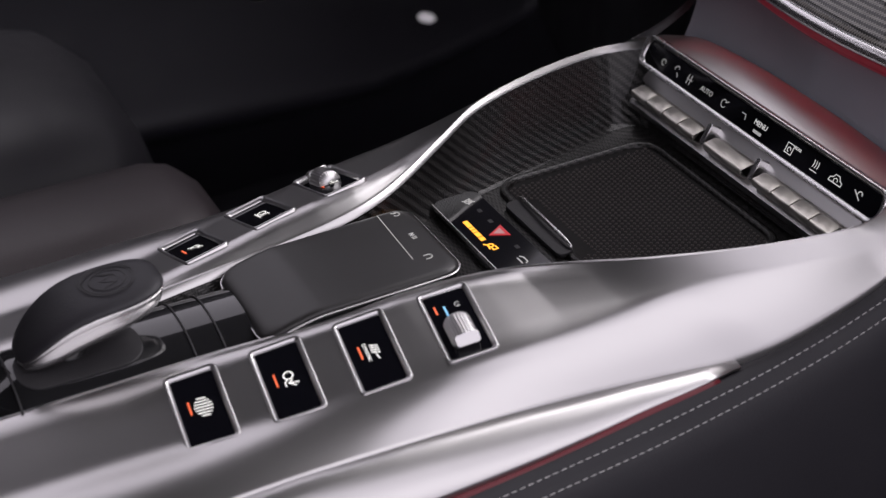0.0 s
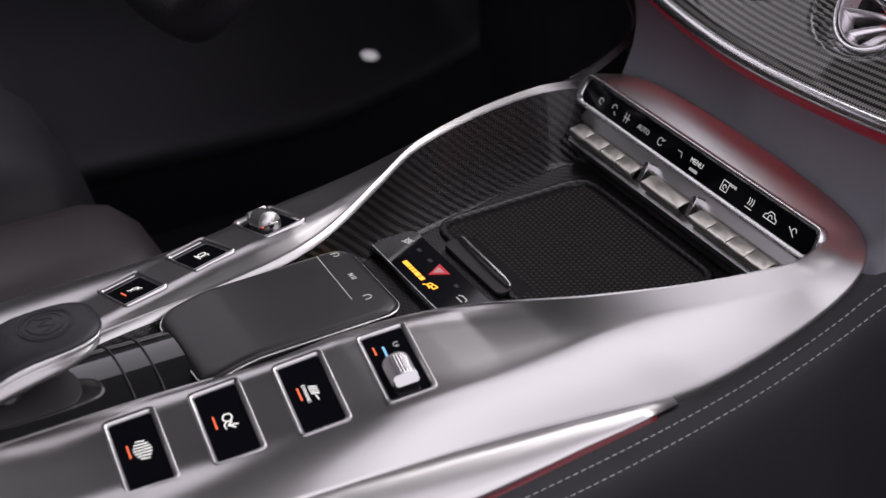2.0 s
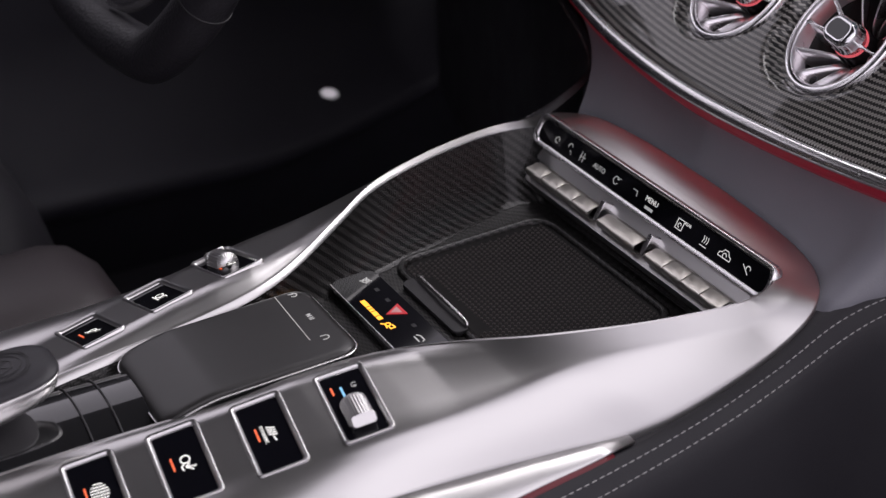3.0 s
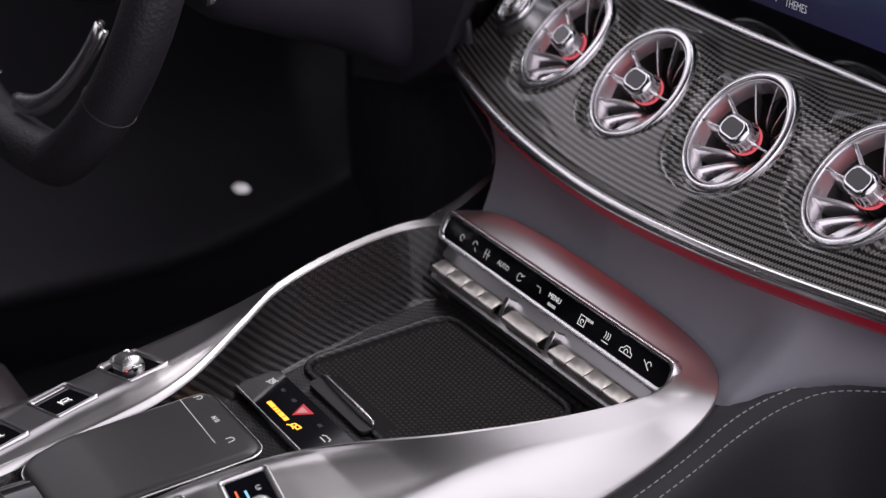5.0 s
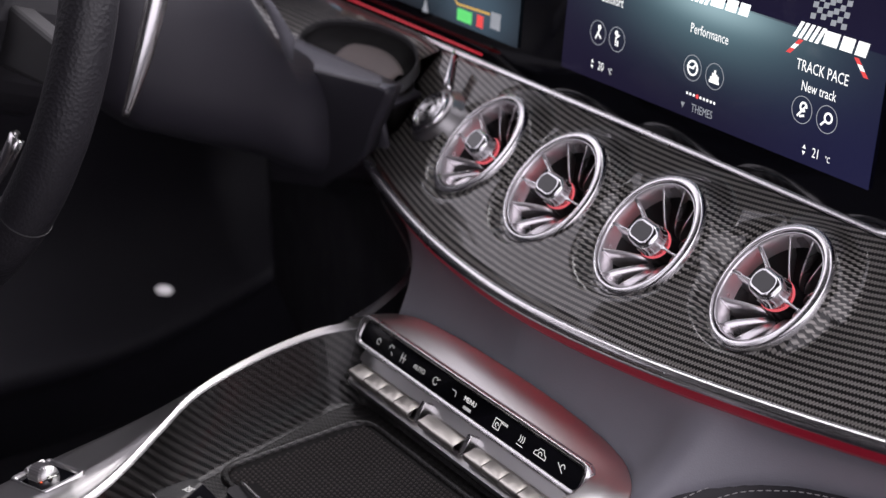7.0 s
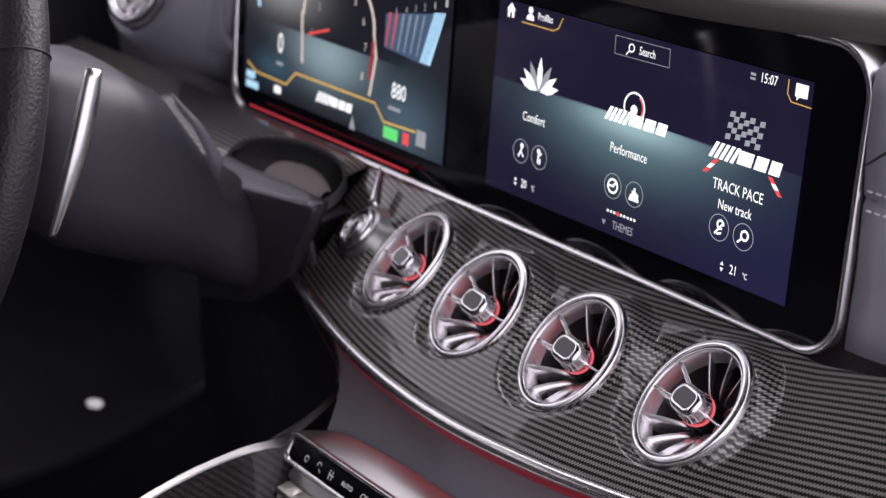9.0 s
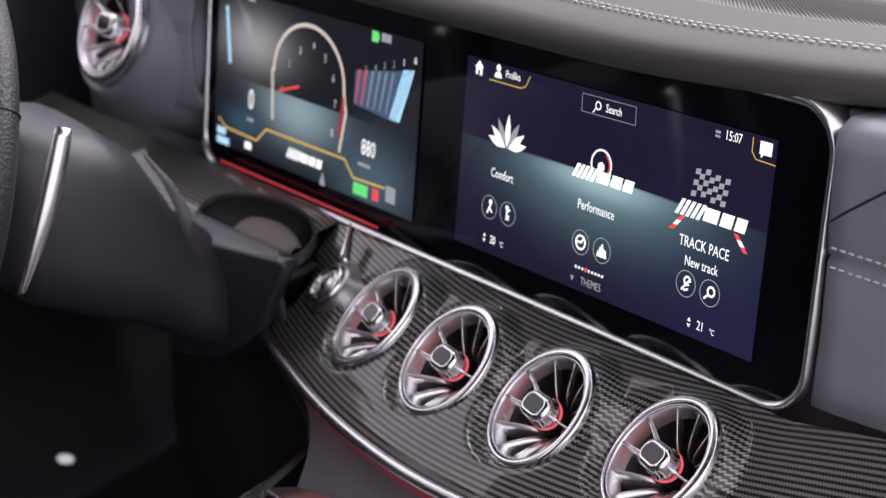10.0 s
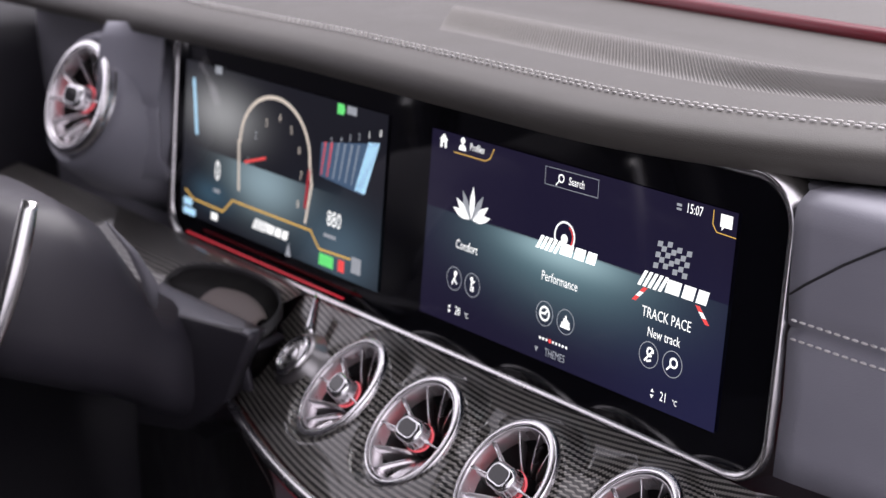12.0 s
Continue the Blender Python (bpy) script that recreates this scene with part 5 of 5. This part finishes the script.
# lotus of overlapping petals
for a in (-74, 74, -52, 52, -29, 29, 0):
    ln = 23 - abs(a) * 0.06
    pet = [(0, 0), (-2.6, ln * 0.35), (-2.4, ln * 0.65), (0, ln), (2.4, ln * 0.65), (2.6, ln * 0.35)]
    c, s = math.cos(radians(-a)), math.sin(radians(-a))
    shapes([[(x * c - y * s, x * s + y * c) for x, y in pet]], -71.6 + a * 0.03, 74.5, WHITE if a in (0, -52, 52, 74, -74) else GREY, name="petal")
ring = arc(0, 0, 8.0, 0, 360, 28)
figures = {0: [[(-2, -4), (0, 0), (2, 4)], [(0, 0), (3, -3)], arc(1, 4, 1, 0, 360, 6)], 1: [[(-1, -4), (-1, 1), (2, 3)], [(1, -4), (1, -1)], arc(-1, 4, 1, 0, 360, 6)],
           2: [arc(0, 0, 4.4, 0, 360, 14), [(-4, 0), (1, 0)], [(0, 0), (2.5, 2.5)]], 3: [[(-4, -3.5), (4, -3.5)]] + [[(x, -3.5), (x, h)] for x, h in ((-3, -1), (-1.5, 1.5), (0, 3.5), (1.5, 1), (3, 0))],
           4: [[(-3, -4), (3, 3)], arc(1, 2, 2.5, 0, 300, 10), [(-1, -4), (2, -3)]], 5: [arc(1, 1, 2.8, 0, 360, 12), [(-1, -1), (-4, -4)]]}
for k, (u, v) in enumerate(((-84.7, 30.9), (-64.9, 31.0), (9.6, 30.7), (29.9, 30.4), (105.0, 29.9), (125.0, 29.6))):
    lines([ring], u, v, 0.5, GREY, name="ring")
    lines(figures[k], u, v, 1.3 if k != 3 else 1.7)
for i in range(9):
    shapes([arc(0, 0, 1.0 if i != 3 else 1.5, 0, 360, 8)[:-1]], 7.4 + 3.15 * i, 14.2, SRED if i == 3 else WHITE, name="dot")
# badge shapes: slanted bars and blocks
GLOWW = mat("screen_glow_white", (0.5, 0.5, 0.5), 0.5, emit=(0.95, 1, 1), power=1.3)


def badge_shapes(u, v, w, h, material):
    polys = []
    for i in range(5):
        x = i * w * 0.075
        polys.append([(x, 0), (x + w * 0.05, 0), (x + w * 0.05 + h * 0.55, h), (x + h * 0.55, h)])
    for x0, x1 in ((0.40, 0.60), (0.635, 0.80), (0.835, 0.98)):
        polys.append([(w * x0, h * 0.08), (w * x1, h * 0.08), (w * x1 + h * 0.2, h * 0.92), (w * x0 + h * 0.2, h * 0.92)])
    for k, p in enumerate(polys):
        shapes([p], u, v, material, name="badge_stripe" if k < 5 else "badge_block")


badge_shapes(-4.6, 71.5, 57, 9.0, GLOWW)
badge_shapes(89.4, 70.0, 58, 10.0, WHITE)
lines([arc(0, 0, 9.2, -40, 220, 26)], 21.8, 84.0, 1.2, WHITE)
lines([arc(0, 0, 7.6, -40, 60, 12)], 21.8, 84.0, 0.9, SRED)
shapes([arc(0, 0, 3.2, 0, 360, 12)[:-1]], 21.8, 82.5)
chk = []
for i in range(7):
    for j in range(5):
        if (i + j) % 2 == 0:
            x, y = -12 + 4.0 * i + j * 0.5, 1 + 3.4 * j + 1.2 * math.sin(i * 0.9)
            chk.append([(x, y), (x + 4.0, y + 0.4), (x + 4.4, y + 3.8), (x + 0.4, y + 3.4)])
for c in chk:
    shapes([c], 113.0, 82.0, GREY, name="chequer")
for u, s in ((93, 1), (140, -1)):
    for i in range(3):
        shapes([[(i * 3.0 * -s, -i * 3.2), (i * 3.0 * -s + 3.6, -i * 3.2), ((i + 1) * 3.0 * -s + 3.6, -(i + 1) * 3.2), ((i + 1) * 3.0 * -s, -(i + 1) * 3.2)]], u + 2 * s, 69.5, SRED if i != 1 else WHITE, name="kerb")

ins = part("instrument_image", flat(-0.460, -0.172, -0.001, 0.129), INSTRUMENT, screen, "dark instrument display with a round gauge")
# gauge outline
g1 = [(-368, 36)] + [(-371, 75)] + arc(-318.5, 76, 50.5, 180, 0, 24, 42) + [(-264, 60), (-270, 30)]
lines([g1], 0, 0, 3.0, PALE, ins, "gauge_rim")
lines([[(-453, 20), (-440, 14), (-391, 13), (-377, 25), (-262, 25.5), (-249, 14), (-208, 15.5)]], 0, 0, 1.6, GOLD, ins, "gold_line")
lines([[(-360.3, 60), (-331, 68.5)]], 0, 0, 2.0, SRED, ins, "needle")
lines([[(-268, 70), (-271, 42)]], 0, 0, 4.0, mat("screen_dark_red", (0.3, 0.02, 0.03), 0.5, emit=(0.6, 0.04, 0.06), power=0.35), ins, "red_sector")
for n, (u, v) in zip("12345678", ((-356, 61.6), (-346.2, 84.0), (-331.4, 96.4), (-312.4, 103.2), (-295.6, 96.3), (-283.2, 83.2), (-279.0, 64.3), (-281.4, 41.7))):
    word(n, u, v, 9.0, GREY if n in "12" else PALE, ins)
word("0", -402.0, 44.0, 24.0, WHITE, ins)
shapes([[(-5, -1.4), (5, -1.4), (5, 1.4), (-5, 1.4)]], -402, 28, GREY, ins, "unit_bar")
word("880", -231.6, 39.5, 17.0, WHITE, ins)
shapes([[(-8, -1.3), (8, -1.3), (8, 1.3), (-8, 1.3)]], -236, 26.5, GREY, ins, "unit_bar")
shapes([[(-254, 69.7), (-199.4, 66), (-180, 107), (-254, 95)]], 0, 0, mat("screen_dark_blue", (0.02, 0.03, 0.05), 0.5, emit=(0.05, 0.09, 0.16), power=0.8), ins, "boost_field")
shapes([[(-208, 67), (-195, 66.4), (-180, 107), (-194, 105)]], 0, 0.5, SBLUE, ins, "boost_bar")
for i in range(6):
    shapes([[(-253 + 8 * i, 70), (-251.5 + 8 * i, 70), (-247 + 8.6 * i, 96 + i), (-250 + 8.6 * i, 95.5 + i)]], 0, 0.6, GREY if i > 1 else SRED, ins, "boost_mark")
for n, (u, v) in zip("543210", ((-240.7, 97.7), (-228.4, 101.1), (-217.1, 104.4), (-205.9, 107.3), (-193.5, 110.7), (-179.9, 114.2))):
    word(n, u, v, 7.5, WHITE if n in "10" else GREY, ins)
lines([[(-445.9, 114), (-438, 70)]], 0, 0, 4.0, SBLUE, ins, "side_bar")
shapes([[(-5, -4), (3, -4), (5, 0), (3, 4), (-5, 4)]], -230.5, 123.8, SGREEN, ins, "symbol")
shapes([[(-6, -3), (6, -3), (6, 3), (-6, 3)]], -217, 124.7, GREY, ins, "clock_bar")
shapes([[(-5, -3), (5, -3), (5, 3), (-5, 3)]], -407, 127, GREY, ins, "range_bar")
shapes([[(-11, -4.5), (8, -4.5), (8, 4.5), (-11, 4.5)]], -237.4, 7.0, SGREEN, ins, "fuel_bar")
shapes([[(-4, -4.5), (4, -4.5), (4, 4.5), (-4, 4.5)]], -219.0, 7.5, SRED, ins, "fuel_bar")
shapes([[(-6, -6), (6, -6), (6, 6), (-6, 6)]], -200, 12.0, GREY, ins, "symbol")
shapes([[(-10, 1), (4, 1), (4, 7), (-10, 7)], [(-10, -7), (10, -7), (10, -1), (-10, -1)]], -445, 6, SBLUE, ins, "symbol")
badge_shapes(-345, 9.5, 52, 8.5, WHITE)
shapes([[(-5, -3), (5, -3), (5, 3), (-5, 3)]], -404, 6, WHITE, ins, "symbol")
shapes([[(-4, -5), (4, -5), (0, 6)]], -291, 3.5, GREY, ins, "symbol")

# ---- round air vents ----
BOWL = mat("vent_black", (0.008, 0.008, 0.009), 0.35, vary=0.2)


RING = mat("satin_vent_ring", (0.90, 0.89, 0.90), 0.22, 1.0, vary=0.05)


def air_vent(label):
    v = thing("air_vent", label, "air vent", (0, 0, 0), "turbine air vents")
    # a satin ring with a finely notched outer edge, a dark joint and a bright inner lip
    P = []
    for k in range(288):
        w = 2 * math.pi * k / 288
        cut = 0.00022 if k % 2 else 0.0
        P.append([(r * math.cos(w), r * math.sin(w), z) for r, z in ((0.0379, -0.010), (0.0379, -0.0002), (0.0381, 0.0004), (0.0385, 0.0006), (0.0398, 0.0004), (0.0412, 0.0001), (0.0424, -0.0003), (0.0428 - cut, -0.0010), (0.0431 - cut, -0.0022), (0.0431 - cut, -0.0058), (0.0427, -0.0064), (0.0430, -0.0070), (0.0430, -0.016))])
    bm = grid_bm(P, closed_u=True)
    bmesh.ops.recalc_face_normals(bm, faces=bm.faces[:])
    part("ring", bm, RING, v, "satin silver ring with a notched edge")
    part("inner_ring", lathe_bm([(0.0335, -0.0115), (0.0348, -0.0060), (0.0355, -0.0022), (0.0360, -0.0008), (0.0366, -0.0005), (0.0369, -0.0014), (0.0369, -0.01)], 72), VANE, v, "bright inner lip")
    part("gap_ring", lathe_bm([(0.0368, -0.0035), (0.0380, -0.0035)], 72), MATT_BLACK, v)
    part("bowl", lathe_bm([(0.0377, -0.010), (0.0330, -0.017), (0.0285, -0.026), (0.012, -0.032), (0.0001, -0.032)], 48), BOWL, v, "black inner bowl")
    for k in range(11):
        w = radians(157 - 360 / 11 * k)
        P = []
        for t in np.linspace(0, 1, 9):
            r = 0.0120 + t * 0.0234
            a = w + 0.16 * (1 - t) ** 2 - 0.03
            z = -0.0195 + 0.0172 * t ** 0.75
            c = np.array([r * math.cos(a), r * math.sin(a), z])
            tdir = np.array([-math.sin(a), math.cos(a), 0])
            P.append([c - tdir * 0.0006, c + tdir * 0.0005, c + tdir * 0.0024 + np.array([0, 0, -0.0030 - 0.002 * t]), c + tdir * (0.0036 + 0.0016 * t) + np.array([0, 0, -0.0060 - 0.008 * t])])
        part("vane", grid_bm(P, thick=0.0007), VANE, v, "curved silver vane")
    part("hub", lathe_bm([(0.0001, -0.010), (0.0095, -0.010), (0.0108, -0.014), (0.0108, -0.030)], 32), BOWL, v)
    for w in (157, 190, 1):
        d = np.array([math.cos(radians(w)), math.sin(radians(w)), 0])
        bar = [d * r + np.array([0, 0, z]) for r, z in ((0.010, -0.0075), (0.018, -0.0062), (0.027, -0.0045), (0.0362, -0.0022))]
        part("spoke", tube_bm(bar, [0.0020, 0.0011, 0.0008, 0.0010], 8), RING, v, "slim silver spoke")
    # an oblong knob with a wide bright bevel round a black cap
    out = [(-0.0008, -0.0060), (0.0, -0.0036), (0.0, 0.0002), (0.0007, 0.0018), (0.0018, 0.0030), (0.0034, 0.0036), (0.0042, 0.0032)]
    P = [[(x, y, z) for x, y in rounded(0.0270 - 2 * i, 0.0185 - 2 * i, 0.0085 - i, 8)] for i, z in out]
    bm = grid_bm(P, closed_v=True)
    bmesh.ops.recalc_face_normals(bm, faces=bm.faces[:])
    part("knob", bm, CHROME, v, "bright-rimmed control knob")
    part("knob_cap", slab_bm(rounded(0.0192, 0.0107, 0.0046, 8), pose(0, 0, 0.0035), 0.004, 0.0004), GLASS_BLACK, v, "black knob cap")
    n = 28
    P = []
    for k in range(n * 2):
        w = math.pi * k / n
        rr = 0.0108 if k % 2 else 0.0116
        P.append([(rr * 1.20 * math.cos(w), rr * 0.78 * math.sin(w), z) for z in (-0.0095, -0.0050)])
    part("knob_grip", grid_bm(P, closed_u=True, thick=0.0004), CHROME_SATIN, v, "notched knob grip")
    part("glow_ring", tube_bm([(0.0142 * math.cos(a), 0.0098 * math.sin(a), -0.0098) for a in np.linspace(0, 2 * math.pi, 32, endpoint=False)], 0.0008, 8, closed=True), VENT_GLOW, v, "red glowing ring")
    return v


def face_pose(c, n, roll=0):
    z = Vector(n).normalized()
    x = Vector((0, 0, 1)).cross(z).normalized()
    y = z.cross(x)
    m = Matrix((x, y, z)).transposed().to_4x4()
    m.translation = c
    return m @ pose(0, 0, 0, 0, 0, roll)


first = air_vent("round turbine vent with silver vanes in carbon trim")
first.matrix_basis = face_pose(*VENTS[0])
for c, n in VENTS[1:]:
    copy_thing(first, face_pose(c, n))
outer = copy_thing(first, face_pose((-0.5459, 0.1617, 0.1786), (0.03, -1, 0.41)))
outer.scale = (1.16, 1.16, 1.16)
tagged(outer, "round turbine vent with silver vanes in a leather housing", "air vent")

# ---- steering wheel and column ----
WC = Vector((-0.347, -0.120, 0.130))
WM = Matrix.Translation(WC) @ pose(0, 0, 0, 90 - 20, 0, 0)
wheel = thing("steering_wheel", "black perforated leather steering wheel with metal shift paddle", "steering wheel", tuple(WC))


def rim_point(w):
    x, y = 0.184 * math.cos(w), 0.180 * math.sin(w)
    if y < -0.150:
        y = -0.150 + (y + 0.150) * 0.35
    return tuple(WM @ Vector((x, y, 0)))


PERF = mat("perforated_leather", (0.015, 0.014, 0.018), 0.5, bump=0.0, vary=0.2)
nt = PERF.node_tree
tex = nt.nodes.new("ShaderNodeTexVoronoi")
tex.inputs["Scale"].default_value = 420
tc = nt.nodes.new("ShaderNodeTexCoord")
nt.links.new(tc.outputs["Object"], tex.inputs["Vector"])
bp = nt.nodes.new("ShaderNodeBump")
bp.inputs["Strength"].default_value, bp.inputs["Distance"].default_value = 0.6, 0.0006
nt.links.new(tex.outputs["Distance"], bp.inputs["Height"])
nt.links.new(bp.outputs[0], nt.nodes["Principled BSDF"].inputs["Normal"])
rim = part("rim", tube_bm([rim_point(w) for w in np.linspace(0, 2 * math.pi, 120, endpoint=False)], 0.0178, 20, closed=True), PERF, wheel, "perforated black leather rim")
for w in (-0.55, -2.6, 0.5, 2.64):
    part("seam_ring", tube_bm([Vector(rim_point(w)) + 0.0182 * (math.cos(a) * (Vector(rim_point(w)) - WC).normalized() + math.sin(a) * (WM.to_3x3() @ Vector((0, 0, 1)))) for a in np.linspace(0, 2 * math.pi, 24, endpoint=False)], 0.0006, 6, closed=True), MATT_BLACK, rim)
part("hub", slab_bm(rounded(0.150, 0.120, 0.050, 8), WM @ pose(0, 0, 0.015), 0.05, 0.012, 4), LEATHER, wheel, "black airbag hub")
for s in (1, -1):
    part("spoke", slab_bm([(s * 0.060, -0.020), (s * 0.176, -0.012), (s * 0.176, 0.014), (s * 0.060, 0.022)][::s], WM @ pose(0, 0, 0.004), 0.016, 0.003), MATT_BLACK, wheel, "black wheel spoke")
    P = []
    for t in np.linspace(0, 1, 18):
        a = radians(-22 - 60 * t)
        P.append([tuple(WM @ Vector((s * r * math.cos(a), max(r * math.sin(a), -0.140), h))) for r, h in ((0.131, 0.002), (0.134, 0.007), (0.143, 0.007), (0.146, 0.002))])
    part("lower_trim", grid_bm(P, thick=0.004), CHROME_SATIN, wheel, "curved satin metal trim")
    bar = []
    for t in np.linspace(0, 1, 18):
        a = radians(36 - 78 * t)
        bar.append(tuple(WM @ Vector((s * (0.140 + 0.020 * math.cos(a)), 0.088 * math.sin(a) + 0.036, -0.052))))
    wide = [0.0026 + 0.0046 * math.sin(math.pi * min(1.0, 0.22 + 0.78 * t)) for t in np.linspace(0, 1, 18)]
    part("shift_paddle", tube_bm(bar, wide, 14, squash=0.8), CHROME_SATIN, wheel, "satin metal shift paddle")

column = thing("steering_column", "black plastic steering column shroud under the wheel", "steering column", (-0.375, 0.08, 0.05))
P = []
for y, xc, zc, hw, hh in ((-0.055, -0.365, 0.120, 0.030, 0.030), (-0.045, -0.365, 0.110, 0.062, 0.058), (-0.02, -0.365, 0.100, 0.076, 0.070), (0.03, -0.365, 0.084, 0.080, 0.076), (0.065, -0.365, 0.064, 0.080, 0.070),
                         (0.085, -0.365, 0.042, 0.080, 0.058), (0.10, -0.365, 0.020, 0.080, 0.046), (0.20, -0.365, -0.02, 0.09, 0.05)):
    P.append([(xc + hw * math.copysign(abs(math.cos(w)) ** 0.55, math.cos(w)), y, zc + hh * math.copysign(abs(math.sin(w)) ** 0.6, math.sin(w))) for w in np.linspace(0, 2 * math.pi, 40, endpoint=False)])
P = [list(map(tuple, r)) for r in P]
bm = grid_bm(P, closed_v=True)
bmesh.ops.holes_fill(bm, edges=bm.edges[:], sides=0)
bmesh.ops.recalc_face_normals(bm, faces=bm.faces[:])
part("shroud", bm, COLUMN, column)
# angular cover beside the column: a broad dark face and a sloping top coloured paler
FACE_OUT = [(-0.385, 0.0440), (-0.352, 0.0470), (-0.300, 0.0545), (-0.215, 0.0655), (-0.200, 0.0655), (-0.201, 0.0610), (-0.222, 0.0300), (-0.236, 0.0060), (-0.262, -0.0150), (-0.302, -0.0400), (-0.385, -0.0600)]
P = []
for k, y in ((0.96, 0.1185), (1.0, 0.1200), (1.0, 0.1450)):
    P.append([(-0.30 + (x + 0.30) * k - 0.9 * max(0.0, y - 0.12), y, 0.01 + (z - 0.01) * k - 0.25 * max(0.0, y - 0.12)) for x, z in FACE_OUT])
bm = grid_bm(P, closed_v=True)
bmesh.ops.holes_fill(bm, edges=bm.edges[:], sides=0)
bmesh.ops.recalc_face_normals(bm, faces=bm.faces[:])
part("side_cover", bm, COLUMN, column, "angular black side cover")
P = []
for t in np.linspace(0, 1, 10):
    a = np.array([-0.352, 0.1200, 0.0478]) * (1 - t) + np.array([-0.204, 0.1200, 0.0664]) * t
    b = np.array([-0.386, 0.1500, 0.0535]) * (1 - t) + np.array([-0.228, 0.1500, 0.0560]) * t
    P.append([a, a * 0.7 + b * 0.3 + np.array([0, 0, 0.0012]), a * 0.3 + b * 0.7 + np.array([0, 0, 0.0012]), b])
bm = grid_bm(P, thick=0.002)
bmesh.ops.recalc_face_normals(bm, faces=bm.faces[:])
part("cover_top", bm, LEATHER_GREY, column, "sloping top of the side cover, coloured paler")
# facet on the column edge, coloured paler than the shroud
P = [[(-0.286, 0.0555, 0.1430), (-0.2855, 0.0600, 0.1395)], [(-0.286, 0.0720, 0.1170), (-0.2835, 0.0790, 0.1150)], [(-0.287, 0.0830, 0.0900), (-0.2830, 0.0935, 0.0885)], [(-0.288, 0.0870, 0.0740), (-0.2840, 0.0915, 0.0700)]]
bm = grid_bm(P, thick=0.002)
bmesh.ops.recalc_face_normals(bm, faces=bm.faces[:])
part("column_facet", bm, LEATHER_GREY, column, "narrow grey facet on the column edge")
knee = thing("knee_panel", "black lower dash panel beside the steering column", "panel", (-0.33, 0.2, -0.1))
P = []
for x in np.linspace(-0.80, -0.242, 30):
    e = max(0.0, (x + 0.30) / 0.058)
    P.append([(x, 0.175, 0.042 - 0.004 * e), (x, 0.150, 0.040 - 0.005 * e), (x, 0.143, 0.034 - 0.006 * e), (x, 0.146, 0.01), (x, 0.158, -0.03), (x, 0.20, -0.10), (x, 0.34, -0.16)])
bm = grid_bm(P, thick=0.004)
bmesh.ops.recalc_face_normals(bm, faces=bm.faces[:])
part("panel", bm, COLUMN, knee)
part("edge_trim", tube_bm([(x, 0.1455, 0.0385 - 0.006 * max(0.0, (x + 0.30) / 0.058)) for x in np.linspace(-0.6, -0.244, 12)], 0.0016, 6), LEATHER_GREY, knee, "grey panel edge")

# ---- driver seat, door trim, pedal ----
seat = thing("driver_seat", "dark leather driver seat with a raised side bolster", "seat", (-0.37, -0.55, -0.48))


def cushion_bm(x0, x1, y0, y1, z0, z1, r, lift=0.0):
    bm = box_bm((x0, y0, z0), (x1, y1, z1), r)
    for v in bm.verts:
        k = (v.co.y - y0) / (y1 - y0)
        v.co.z += lift * k
    return bm


part("seat_base", cushion_bm(-0.60, -0.19, -0.95, -0.26, -0.48, -0.26, 0.03), SEAT, seat)
part("cushion", cushion_bm(-0.62, -0.315, -0.95, -0.215, -0.34, -0.135, 0.085, 0.0), LEATHER, seat, "padded black leather cushion")
part("bolster", cushion_bm(-0.325, -0.195, -0.95, -0.212, -0.36, -0.150, 0.040, 0.0), SEAT, seat, "brown-black leather side bolster")
part("backrest", cushion_bm(-0.60, -0.17, -1.10, -0.92, -0.30, 0.42, 0.06), SEAT, seat)
door = thing("door_trim", "black door trim with a curved armrest line", "door trim", (-0.85, 0, -0.48))
P = []
for y in np.linspace(-1.2, 0.9, 60):
    sweep = 0.06 * max(0.0, (y - 0.08) / 0.25) ** 1.6 - 0.02 * math.sin((y + 0.3) * 2)
    P.append([(-0.80, y, -0.48), (-0.795, y, -0.40 + sweep), (-0.76, y, -0.375 + sweep), (-0.745, y, -0.36 + sweep), (-0.75, y, -0.345 + sweep), (-0.79, y, -0.335 + sweep), (-0.81, y, -0.20 + sweep * 0.4), (-0.80, y, -0.02), (-0.77, y, 0.05), (-0.80, y, 0.20), (-0.88, y, 0.25)])
bm = grid_bm(P, thick=0.01)
bmesh.ops.recalc_face_normals(bm, faces=bm.faces[:])
part("panel", bm, DOOR, door)
part("release_catch", slab_bm(rounded(0.020, 0.010, 0.0045), Matrix.Translation((-0.765, 0.180, -0.319)) @ pose(0, 0, 0, 60, 10, 60), 0.006, 0.002, 3), CHROME_SATIN, door, "small bright metal catch")
pedal = thing("footrest", "dark metal-edged foot plate in the footwell", "pedal", (-0.20, 0.35, -0.48))
part("plate", slab_bm(rounded(0.08, 0.16, 0.01), pose(-0.20, 0.42, -0.34, 55, 0, 0), 0.012, 0.002), MATT_BLACK, pedal)
# seat copy out of view, added to darken the console's right side
other = copy_thing(seat, pose(0.46, -0.62, -0.48))
tagged(other, "unseen passenger seat added to block light from the right", "seat")
